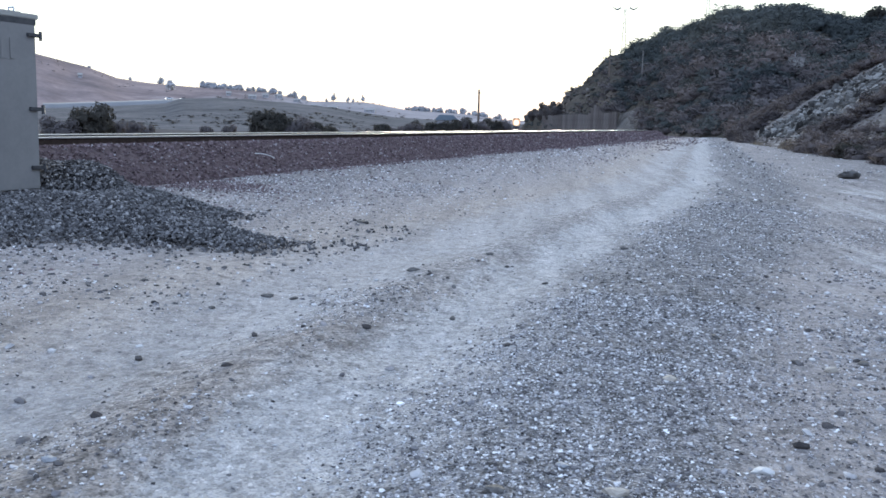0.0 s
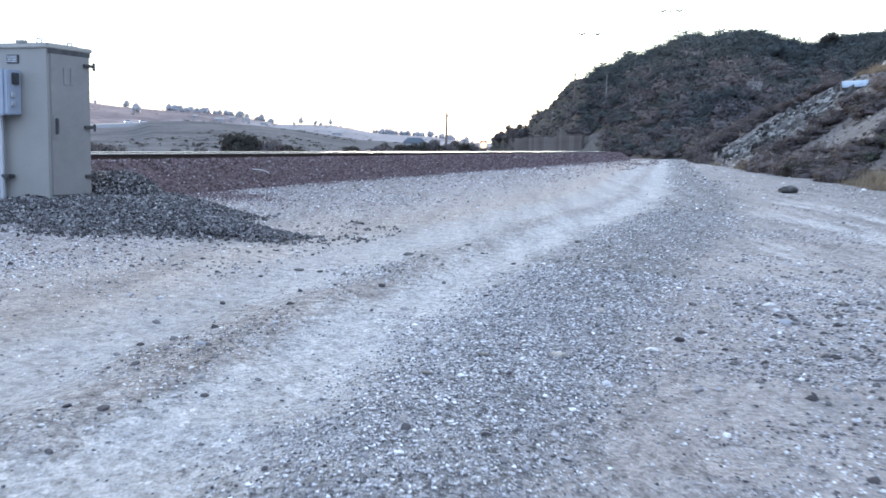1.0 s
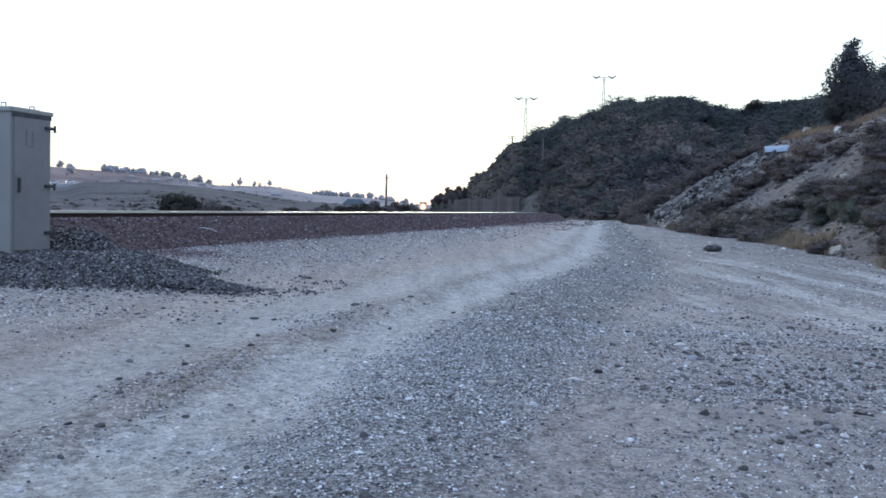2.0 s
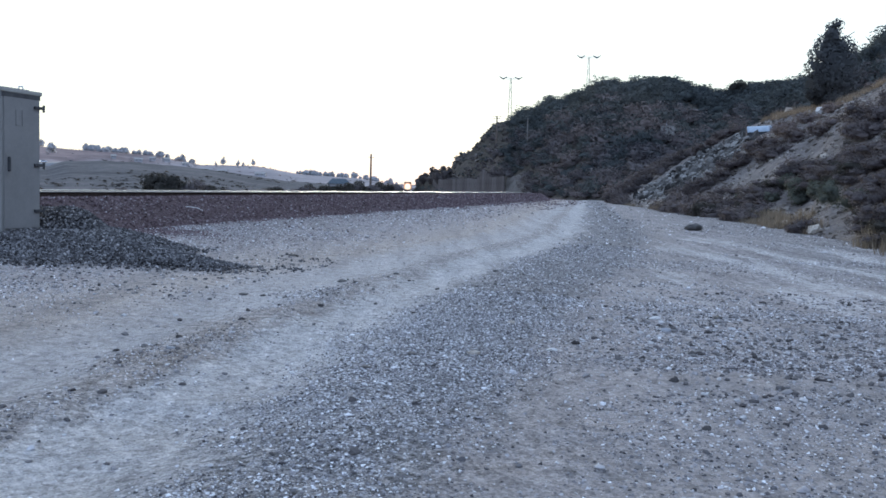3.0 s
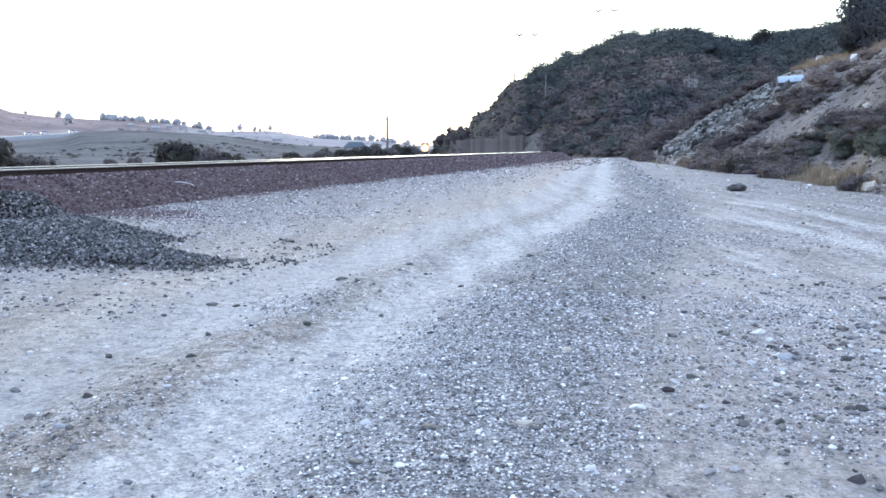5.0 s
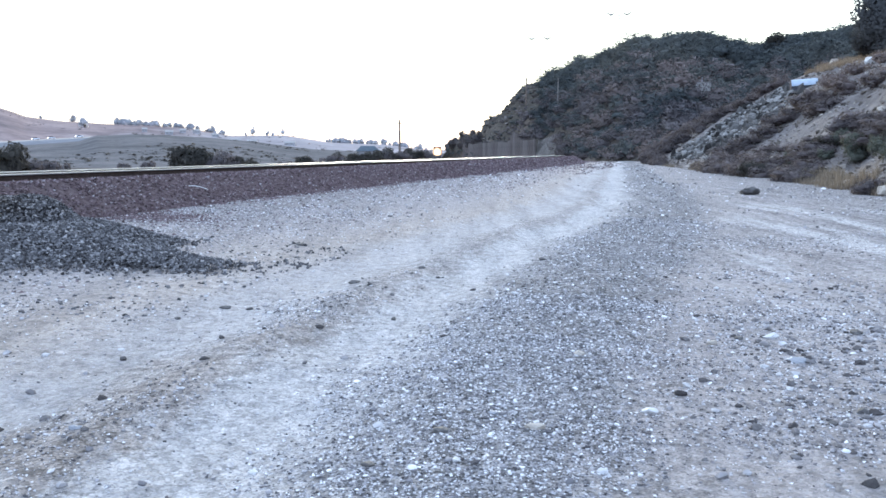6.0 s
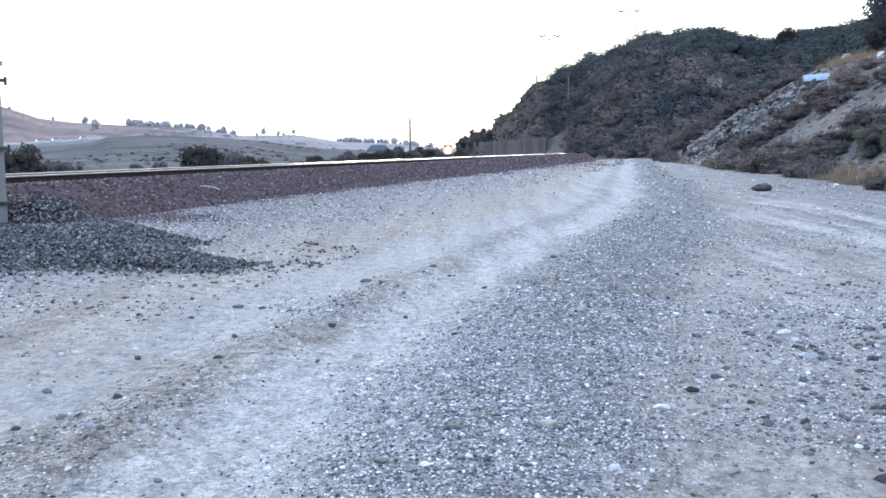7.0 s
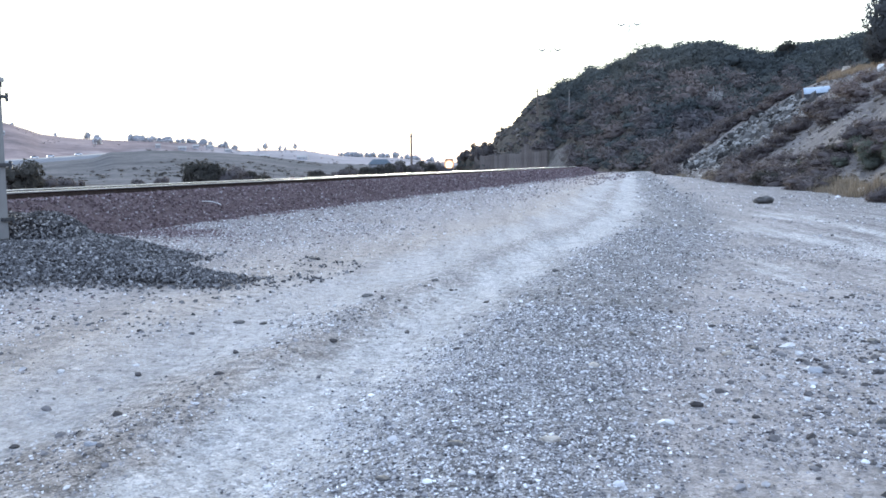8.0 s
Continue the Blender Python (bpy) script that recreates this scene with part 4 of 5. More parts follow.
# ---- signal cabinet ----
def cabinet():
    c = new("signal_cabinet")
    c.matrix_basis = pose(-6.42, 10.88, 0.51, 0, 0, -17.0)
    tagged(c, "cream metal railway signal cabinet on a stone mound", "cabinet")
    W, D, H = 1.5, 0.81, 2.17
    body = part("body", boxed(-W, 0, 0, D, 0.0, H - 0.03, bevel=0.012), M["cream"], c)
    bm = boxed(-W - 0.03, 0.03, -0.03, D + 0.03, H - 0.06, H, bevel=0.01)
    box(bm, -W + 0.1, -0.1, 0.1, D - 0.1, H, H + 0.025, 0.01)
    part("roof", bm, M["cream_roof"], c, "cream roof cap with a dark edge")
    part("plinth", boxed(-W + 0.02, -0.02, 0.02, D - 0.02, -0.3, 0.0), M["concrete"], c)
    # the door on the side towards the road
    door = part("door", boxed(0.0, 0.024, 0.04, D - 0.03, 0.07, H - 0.13, bevel=0.006), M["door_paint"], c, "weathered grey-beige steel door")
    for i in range(2):
        part("louvre", boxed(0.022, 0.034, 0.27 + i * 0.13, 0.35 + i * 0.13, 1.62, 1.86, bevel=0.004), M["door_paint"], door)
    part("handle", boxed(0.024, 0.075, 0.09, 0.13, 0.93, 1.15, bevel=0.012), M["dark_metal"], door, "dark steel swing handle")
    part("handle_plate", boxed(0.02, 0.036, 0.06, 0.16, 0.86, 1.2, bevel=0.006), M["door_paint"], door)
    for z in (0.33, 1.04, 1.92):
        bm = boxed(0.018, 0.06, D - 0.16, D + 0.05, z - 0.022, z + 0.022, bevel=0.006)
        rod(bm, (0.05, D + 0.03, z - 0.06), (0.05, D + 0.03, z + 0.05), 0.02)
        part("hinge", bm, M["dark_metal"], c, "dark projecting hinge")
    bm = boxed(0.004, 0.02, 0.01, D - 0.01, H - 0.13, H - 0.06)
    part("drip_edge", bm, M["dark_metal"], c)
    # the meter box and vent on the end wall
    vent = part("vent", boxed(-0.72, -0.5, -0.02, 0.0, 1.9, 2.02, bevel=0.006), M["dark_metal"], c, "small dark louvred vent")
    for i in range(4):
        part("slat", boxed(-0.7, -0.52, -0.028, -0.012, 1.92 + i * 0.024, 1.93 + i * 0.024), M["galv"], vent)
    mb = part("meter_box", boxed(-1.25, -0.47, -0.24, 0.0, 1.18, 1.8, bevel=0.015), M["grey_box"], c, "blue-grey metal meter box")
    part("lid", boxed(-1.26, -0.54, -0.262, -0.238, 1.17, 1.81, bevel=0.008), M["grey_box"], mb)
    part("latch", boxed(-0.47, -0.44, -0.18, -0.06, 1.6, 1.76, bevel=0.008), M["dark_metal"], mb)
    part("latch", boxed(-0.475, -0.43, -0.2, -0.13, 1.42, 1.5, bevel=0.012), M["galv"], mb)
    part("padlock", boxed(-0.48, -0.43, -0.2, -0.14, 1.3, 1.37, bevel=0.012), M["galv"], mb)
    part("conduit", rod(rod(bmesh.new(), (-0.78, -0.09, 0.0), (-0.78, -0.09, 1.18), 0.045, sides=14), (-0.95, -0.09, -0.05), (-0.95, -0.09, 1.18), 0.025), M["galv"], c)
    part("bracket", boxed(-0.95, -0.62, -0.13, -0.01, 0.3, 0.35, bevel=0.008), M["dark_metal"], c)
    for x, y in ((-0.25, 0.12), (-0.25, D - 0.12)):
        bm = bmesh.new()
        for a, b in (((-0.04, 0), (-0.04, 0.06)), ((-0.04, 0.06), (0.04, 0.06)), ((0.04, 0.06), (0.04, 0))):
            rod(bm, (x + a[0], y, H + 0.02 + a[1]), (x + b[0], y, H + 0.02 + b[1]), 0.01, sides=8)
        part("lifting_eye", bm, M["galv"], c)
    part("roof_knob", boxed(-0.62, -0.48, 0.05, 0.15, H + 0.015, H + 0.06, bevel=0.01), M["cream"], c)


M["cream_roof"] = plain("weathered_roof_paint", (0.30, 0.29, 0.26), (0.42, 0.40, 0.36), 3.0, 0.6)
M["door_paint"] = plain("grey_beige_paint", (0.2, 0.193, 0.183), (0.25, 0.24, 0.226), 2.2, 0.55, 0, 0.0008, 25.0)


# ---- plants ----
M["tree_leaf"] = material("evergreen_leaf", leaf_tones(((0.0, (0.1, 0.099, 0.097)), (1.0, (0.14, 0.137, 0.13)))), 0.85, thin=0.3)
M["sage"] = material("sage_leaf", leaf_tones(((0.0, (0.095, 0.1, 0.08)), (1.0, (0.17, 0.175, 0.14)))), 0.85, thin=0.4)
M["slope_dry"] = material("brown_scrub", leaf_tones(((0.0, (0.12, 0.1, 0.096)), (0.5, (0.16, 0.136, 0.13)), (1.0, (0.21, 0.182, 0.17)))), 0.85, thin=0.3)


def shrub_meshes(name, mat, count, leaf, n, tall=1.0):
    out = []
    for i in range(n):
        lobes = bush_lobes(300 + i * 7, 8, tall)
        V, F = leaf_cloud(lobes, count, leaf, 400 + i, 0.7, 0.4)
        V, F = hearted(V, F[:count], lobes, 0.6)
        V[:, 2] = np.maximum(V[:, 2], -0.05)
        out.append(leaf_mesh(name, V, F, outward(V, lobes), mat))
    return out


# the rubble slide's two edges: height angle as seen from the road, bearing
SLIDE_LEFT = ((-0.46, -0.01, 0.74, 1.92, 2.73, 3.85), (12.45, 13.1, 14.26, 15.86, 17.29, 19.3))
SLIDE_RIGHT = ((-0.56, -0.01, 0.57, 1.23, 1.89, 3.35), (14.8, 15.77, 17.05, 17.98, 18.75, 19.94))


def tuft(seed, n=34):
    """Dry grass blades that rise from one root."""
    g = np.random.default_rng(seed)
    a, lean, h = g.uniform(0, 6.28, n), g.uniform(0.1, 0.7, n), g.uniform(0.25, 0.7, n)
    root = np.stack([g.normal(0, 0.12, n), g.normal(0, 0.12, n), np.full(n, -0.03)], 1)
    side = np.stack([-np.sin(a), np.cos(a), np.zeros(n)], 1) * 0.022
    tip = root + np.stack([np.cos(a) * lean * h, np.sin(a) * lean * h, h], 1)
    V = np.stack([root - side, root + side, tip], 1).reshape(-1, 3)
    return V, np.arange(3 * n).reshape(-1, 3)


def slope_shrubs():
    """Scrub on the near slope, in bands that run down it."""
    g = np.random.default_rng(81)
    dark = shrub_meshes("shrub", M["leaf"], 900, 0.085, 3)
    dry = shrub_meshes("shrub", M["slope_dry"], 900, 0.08, 4)
    sage = shrub_meshes("shrub", M["sage"], 900, 0.08, 2, 1.2)
    spots = []
    while len(spots) < 820:
        az, s = g.uniform(11.2, 34), g.uniform(0.02, 1.0)
        p = on_spur(np.array([s]), np.array([az]))[0]
        lift = math.degrees(math.atan2(p[2] - 1.5, math.hypot(p[0], p[1])))
        clump = float(fields(np.array([lift - 0.72 * az]), np.array([(az + lift) * 0.2]), 1.5, 91, 3)[0])
        edge_l, edge_r = np.interp(lift, *SLIDE_LEFT), np.interp(lift, *SLIDE_RIGHT)
        slide = edge_l - 0.35 < az < edge_r + 0.1
        bare = az > 18.8 and lift > 4.1 + 0.17 * (az - 19) and not (az > 23.5 and s > 0.95)
        if slide or bare or (19.2 < az < 21.2 and 2.9 < lift < 4.3) or clump < (0.07 if az > edge_r else -0.3):
            continue
        size = g.uniform(0.35, 0.8) * (1.35 if np.hypot(p[0], p[1]) > 45 else 1.0)
        kind = 1 if g.random() < 0.22 else 0
        m = Matrix.LocRotScale((p[0], p[1], p[2] - 0.05), Euler((0, 0, g.uniform(0, 6.28))), (size * g.uniform(1, 1.5), size * 1.15, size * g.uniform(0.6, 0.95)))
        spots.append((math.hypot(p[0], p[1]), kind, int(g.integers(3)), m, p, size))
    for az, lift, size in ((23.3, -0.25, 1.0), (22.05, 0.35, 0.8), (20.5, 0.0, 0.6), (24.4, -0.3, 0.9), (23.0, -0.7, 0.7), (25.2, -0.6, 0.8), (21.4, -0.5, 0.55), (26.3, -0.9, 0.8), (19.4, -0.5, 0.5)):
        p = on_hill(on_spur, az, lift)
        spots.append((math.hypot(p[0], p[1]), 2, int(g.integers(2)), Matrix.LocRotScale((p[0], p[1], p[2] - 0.05), Euler((0, 0, az)), (size, size, size * 0.9)), p, size))
    spots.sort(key=lambda q: (q[1] != 2, q[0]))
    labels = ("brown leafless scrub bush on the dry slope", "dark green scrub bush on the dry slope", "pale sage-green bush at the slope's foot")
    for _, kind, k, m, p, size in spots[:295]:
        ob = new("shrub", (dry, dark, sage)[kind][k])
        ob.matrix_basis = m
        tagged(ob, labels[kind], "shrub", "scrub on the slope")
    lobes = bush_lobes(300, 8)
    V, F = hearted(*leaf_cloud(lobes, 300, 0.115, 401, 0.7, 0.4), lobes, 0.62, 3)
    F = F[np.r_[:300, 600:len(F)]]
    rest = spots[295:]
    v, f = cloned(V, F, np.array([q[4] for q in rest]), np.array([q[5] * 1.2 for q in rest]), 402, (0.5, 0.85))
    tagged(new("slope_scrub", leaf_mesh("slope_scrub", v, f, turned(outward(V, lobes), len(rest), 402), M["slope_dry"])), "brown leafless scrub higher on the dry slope", "scrub", kind="stuff")
    # dry grass on the terrace and along the foot of the slope
    n = 3000
    az, s = g.uniform(12, 34, n), np.where(g.random(n) < 0.72, g.uniform(0.72, 1.02, n), g.uniform(0.0, 0.12, n))
    P = on_spur(s, az)
    lift = np.degrees(np.arctan2(P[:, 2] - 1.5, np.hypot(P[:, 0], P[:, 1])))
    P = P[(s < 0.2) & (fields(P[:, 0], P[:, 1], 0.25, 92) > -0.15) | (az > 18.8) & (lift > 4.2 + 0.17 * (az - 19))]
    v, f = cloned(*tuft(83), P, np.random.default_rng(82).uniform(0.4, 1.1, len(P)), 84)
    tagged(new("dry_grass", mesh_of("dry_grass", v, f, M["straw"])), "straw-coloured dry grass along the slope", "grass", kind="stuff")


def scree():
    g = np.random.default_rng(86)
    n = 9000
    az, s = g.uniform(12.6, 33, n), g.random(n) ** 1.3 * 0.98
    P = on_spur(s, az)
    size = (0.03 + 0.16 * g.random(n) ** 4) * np.clip(np.hypot(P[:, 0], P[:, 1]) / 40, 0.8, 2)
    v, f = strewn(P, size, OCT, 0.7, 87)
    tagged(new("scree", mesh_of("scree", v, f, M["scree"])), "loose brown stones and clods on the slope", "scree", kind="stuff")


M["hill_rock"] = material("hill_rock", stone_tones(((0.0, (0.09, 0.078, 0.068)), (0.7, (0.13, 0.112, 0.098)), (1.0, (0.2, 0.178, 0.158))), 1.0), 0.9, 0, 0.03)
M["scree"] = material("slope_stone", stone_tones(((0.0, (0.08, 0.068, 0.058)), (0.6, (0.2, 0.172, 0.145)), (1.0, (0.42, 0.38, 0.33)))), 0.9, 0, 0.01)


def hill_brush():
    """The close cover of brush on the big hill: dark evergreens above, bare brown thicket below."""
    g = np.random.default_rng(85)
    for name, mat, n, label in (("brush", M["hill_leaf"], 4300, "dark green brush covering the hill"), ("dry_brush", M["dry_leaf"], 3400, "brown dry brush low on the hill")):
        az, s = g.uniform(-1.3, 27, n), (g.random(n) ** 0.8) * 1.02
        drift = 0.16 * fields(az, s * 4, 0.35, 55, 2)
        keep = (s < 0.52 + drift) & (az > 2) if mat is M["dry_leaf"] else (s > 0.36 + drift) | (g.random(n) < 0.3)
        rocky = (az < 4.7) & (s > 0.4)
        P = on_big(s, az)
        lift = np.degrees(np.arctan2(P[:, 2] - 1.5, np.hypot(P[:, 0], P[:, 1])))
        bare = ((az > 4.2) & (az < 5.7) & (s < 0.2)) | ((az > -0.4) & (az < 4.4) & (s < 0.12)) | ((np.abs(az - 14.4) < 0.34) & (lift > 2.6) & (lift < 3.6))
        keep &= ~bare & ~(rocky & (g.random(n) < 0.88)) & ~((az < 5) & (s > 0.97))
        az, P = az[keep], P[keep]
        sets, ways = [], []
        kind = g.integers(0, 3, len(P))
        for k in range(3):
            lobes = bush_lobes(500 + k, 9)
            V, F = hearted(*leaf_cloud(lobes, 170, 0.14, 510 + k, 0.72, 0.42), lobes[:1], 0.7)
            F = F[np.r_[:170, 340:len(F)]]
            Q, near_end = P[kind == k], 0.4 + 0.6 * smooth(1.5, 6, az[kind == k])
            sets.append(cloned(V, F, Q, (1.0 + 2.6 * g.random(len(Q)) ** 1.6) * near_end, 520 + k, (0.55, 1.0)))
            ways.append(turned(outward(V, lobes), len(Q), 520 + k) + (0, -0.3, 0.6))
        v, f = joined(sets)
        tagged(new(name, leaf_mesh(name, v, f, np.concatenate(ways), mat)), label, "brush", kind="stuff")
    # bare rock along the hill's steep end
    n = 420
    az, s = g.uniform(1.0, 4.6, n), g.uniform(0.3, 0.95, n)
    v, f = strewn(on_big(s, az), 0.3 + 1.3 * g.random(n) ** 3, OCT, 0.5, 57)
    tagged(new("rock_outcrop", mesh_of("rock_outcrop", v, f, M["hill_rock"])), "bare brown rock on the hill's steep end", "rocks", kind="stuff")


def tree(name, lobes, count, leaf, trunk, height, leaf_mat, label, seed, group=""):
    t = new(name)
    bm = bmesh.new()
    g = np.random.default_rng(seed)
    top = height * 0.75
    rod(bm, (0, 0, -0.5), (0.05 * height * 0.2, 0, top * 0.5), trunk, trunk * 0.7, 9)
    rod(bm, (0.05 * height * 0.2, 0, top * 0.5), (0, 0.02 * height, top), trunk * 0.7, trunk * 0.3, 8)
    for i in range(7):
        a, z = g.uniform(0, 6.28), g.uniform(0.25, 0.7) * height
        d = height * g.uniform(0.12, 0.25)
        rod(bm, (0, 0, z), (d * math.cos(a), d * math.sin(a), z + d * 0.7), trunk * 0.35, trunk * 0.1, 6)
    part("trunk", bm, M["wood"], t)
    V, F = hearted(*leaf_cloud(lobes, count, leaf, seed, 0.75), lobes, 0.55)
    crown = new("crown", leaf_mesh("crown", V, F, outward(V, lobes), leaf_mat))
    crown.parent = t
    return tagged(t, label, "tree", group)


def tree_lobes(h, w, n, seed, low=0.15):
    g = np.random.default_rng(seed)
    out = []
    for i in range(n):
        f = low + (1 - low) * (i + 0.5) / n
        reach = w * 0.5 * (1.0 - 0.75 * abs(f - 0.42) ** 1.3) * (1 - 0.55 * max(0, f - 0.6) / 0.4)
        a = g.uniform(0, 6.28)
        r = reach * g.uniform(0.45, 0.7)
        out.append(((reach - r) * math.cos(a), (reach - r) * math.sin(a), h * f * 0.94, r, r, r * g.uniform(0.7, 1.0)))
    return out


def trees():
    big = tree("tree", tree_lobes(9.6, 6.3, 26, 5, 0.06), 13000, 0.12, 0.3, 9.6, M["tree_leaf"], "tall dark evergreen tree on the slope's crest", 6)
    p = on_hill(on_spur, 23.9, 5.4, 0.93)
    big.matrix_basis = pose(p[0], p[1], p[2] - 0.2)
    ridge = tree("tree", [(0, 0, 3.6, 1.6, 1.6, 1.2), (-1.6, 0, 3.0, 1.0, 1.0, 0.8), (1.5, 0.5, 2.8, 1.1, 1.1, 0.8), (0.8, 0, 1.6, 0.8, 0.8, 0.6)], 900, 0.2, 0.16, 3.4, M["leaf"], "small open-crowned tree on the hill's skyline", 7)
    p = on_hill(on_big, 18.45, 5.75, 0.6)
    ridge.matrix_basis = pose(p[0], p[1], p[2])
    knoll = tree("tree", [(0, 0, 2.0, 1.9, 1.7, 1.5), (-1.9, 0, 1.4, 1.6, 1.5, 1.2), (-3.4, 0.3, 0.9, 1.5, 1.4, 1.0), (0.5, 0, 1.0, 1.4, 1.4, 1.2)], 1500, 0.16, 0.2, 2.6, M["hill_leaf"], "dense dark tree with a square end on the hill's skyline", 8)
    p = on_hill(on_big, 10.95, 6.4, 0.6)
    knoll.matrix_basis = pose(p[0], p[1], p[2])
    for az, h, w in ((-1.15, 3.5, 5), (-0.75, 5, 6), (-0.25, 7.5, 7), (0.3, 7.5, 7), (0.75, 6.5, 6)):
        p = on_hill(on_big, az, 0.2, 0.05)
        t = tree("tree", tree_lobes(h, w, 9, int(az * 10 + 40)), 1300, 0.34, 0.2, h, M["end_leaf"], "brownish round tree at the end of the hill, paled for haze", int(az * 10 + 60), "trees at the hill's end")
        t.matrix_basis = pose(p[0], p[1], p[2] - 0.5)
    # dark bushes in the low ground beyond the track
    bush = shrub_meshes("bush", M["leaf"], 2200, 0.10, 3)
    pale = shrub_meshes("bush", M["dry_leaf"], 1500, 0.10, 2)
    spots = ((-27.2, 125, 2.8, 0), (-26.0, 128, 1.6, 1), (-28.8, 120, 1.9, 1), (-16.9, 150, 2.9, 0), (-17.6, 152, 1.9, 0), (-15.6, 150, 2.0, 1), (-14.7, 155, 2.4, 1),
             (-14.0, 158, 1.9, 0), (-13.4, 165, 1.4, 0), (-10.2, 175, 1.8, 0), (-9.4, 185, 1.5, 1), (-8.3, 190, 1.9, 1), (-7.5, 200, 2.1, 0), (-6.8, 205, 2.0, 0),
             (-6.1, 210, 2.4, 0), (-5.4, 215, 2.5, 1), (-4.8, 220, 2.8, 0), (-3.9, 225, 2.4, 1), (-3.3, 235, 2.7, 0), (-2.7, 250, 2.5, 1), (-11.4, 170, 1.2, 1), (-25.1, 140, 1.5, 1), (-24.2, 150, 1.2, 1), (-20.8, 170, 1.0, 1), (-19.6, 165, 1.2, 1))
    for i, (az, r, s, k) in enumerate(spots):
        x, y = polar(r, radians(az))
        ob = new("bush", (pale if k else bush)[i % 2])
        ob.matrix_basis = Matrix.LocRotScale((x, y, float(ground_z(x, y)) - 0.1), Euler((0, 0, i * 1.9)), (s * 1.25, s * 1.25, s * (1.35 - 0.02 * (az > -9)))) 
        tagged(ob, "dry brownish bush beyond the railway" if k else "dark green bush beyond the railway", "bush", "bushes beyond the track")
    # scattered scrub on the grass hill
    g = np.random.default_rng(87)
    n = 2600
    P = on_meadow(g.uniform(0.03, 1.0, n), g.uniform(-40, 0, n))
    P = P[fields(P[:, 0], P[:, 1], 0.012, 93, 3) > 0.05]
    n = len(P)
    V, F = leaf_cloud(bush_lobes(601, 5), 44, 0.24, 602, 0.5)
    v, f = cloned(V, F, P, 0.4 + 1.3 * g.random(n) ** 2.5, 603, (0.25, 0.5))
    tagged(new("scrub", mesh_of("scrub", v, f, M["mid_leaf"])), "low grey-green scrub dotted over the grass hill", "scrub", kind="stuff")
    n = 420
    P = on_far(g.uniform(0.2, 0.98, n), g.uniform(-32, -1, n))
    P = P[fields(P[:, 0], P[:, 1], 0.006, 94, 3) > 0.12]
    n = len(P)
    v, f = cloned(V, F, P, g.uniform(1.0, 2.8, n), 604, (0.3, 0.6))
    tagged(new("far_scrub", mesh_of("far_scrub", v, f, M["far_scrub"])), "scrub on the far hills, paled for haze", "scrub", kind="stuff")
    # trees along the far skyline, with haze put into their leaf colour
    forms = [tree("tree", tree_lobes(h, w, 10, 30 + i, low), 420, 0.075 * w, 0.3, h, M["far_leaf"], "tree on the far skyline, paled for haze", 33 + i, "trees on the far hills") for i, (h, w, low) in enumerate(((14, 13, 0.15), (11, 15, 0.1), (18, 10, 0.4)))]
    spots = [(-22.95, 1.35, 0, 1.15), (-13.25, 0.85, 2, 0.95), (-12.35, 0.85, 2, 0.7), (-12.05, 0.85, 2, 0.55), (-11.45, 0.9, 2, 0.8), (-13.7, 0.85, 2, 0.5)]
    g = np.random.default_rng(88)
    spots += [(a, None, int(g.integers(2)), g.uniform(0.35, 0.95)) for a in np.r_[g.uniform(-21.2, -15.0, 46), g.uniform(-29, -22, 3), g.uniform(-9.2, -2.4, 44)]]
    for i, (az, el, k, s) in enumerate(spots):
        p = on_hill(on_far, az, 9.0 if el is None else el, 0.5)
        m = Matrix.LocRotScale((p[0], p[1], p[2] - 1), Euler((0, 0, i)), None)
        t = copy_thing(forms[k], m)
        t.scale = (s, s, s)
    for t in forms:
        for o in (*t.children, t):
            bpy.data.objects.remove(o)


# brown foliage, its colour lightened to suggest haze
M["end_leaf"] = material("haze_paled_brown_leaf", leaf_tones(((0.0, (0.15, 0.132, 0.125)), (1.0, (0.22, 0.195, 0.182)))), 0.85, thin=0.5)
# far scrub lightened in its base colour to imitate haze
M["far_scrub"] = material("haze_paled_scrub", leaf_tones(((0.0, (0.3, 0.275, 0.265)), (1.0, (0.38, 0.345, 0.33)))), 0.85, thin=0.5)
M["mid_leaf"] = material("dusty_scrub_leaf", leaf_tones(((0.0, (0.118, 0.11, 0.1)), (1.0, (0.145, 0.134, 0.12)))), 0.85, thin=0.5)


# ---- rubble slide and what stands on the slopes ----
def rubble():
    top = new("rubble_slide")
    tagged(top, "slide of broken concrete and rocks down the slope", "rubble")
    g = np.random.default_rng(95)
    shapes = [mesh_of("chunk", *ico_template(700 + i), M["rubble_each"]) for i in range(9)]
    P, S = [], []
    while len(P) < 2200:
        el = g.uniform(-0.5, 3.8)
        lo, hi = np.interp(el, *SLIDE_LEFT), np.interp(el, *SLIDE_RIGHT)
        f = g.random()
        if g.random() > 1.1 - 0.9 * abs(2 * f - 0.8):
            continue
        P.append(on_hill(on_spur, lo + (hi - lo) * f, el))
        S.append(0.08 + 0.5 * g.random() ** 3)
    for i in range(300):
        ob = new("chunk", shapes[i % 9])
        ob.parent = top
        k = S[i]
        ob.matrix_basis = Matrix.LocRotScale(Vector(P[i]) + Vector((0, 0, k * 0.3)), Euler(g.uniform(0, 6.28, 3)), (k * 1.3, k, k * 0.8))
    rest = new("broken_rubble", mesh_of("broken_rubble", *strewn(np.array(P[300:]) + (0, 0, 0.1), np.array(S[300:]) * 0.8, ICO, 0.8, 96), M["rubble"]))
    rest.parent = top
    tagged(rest, kind="stuff")


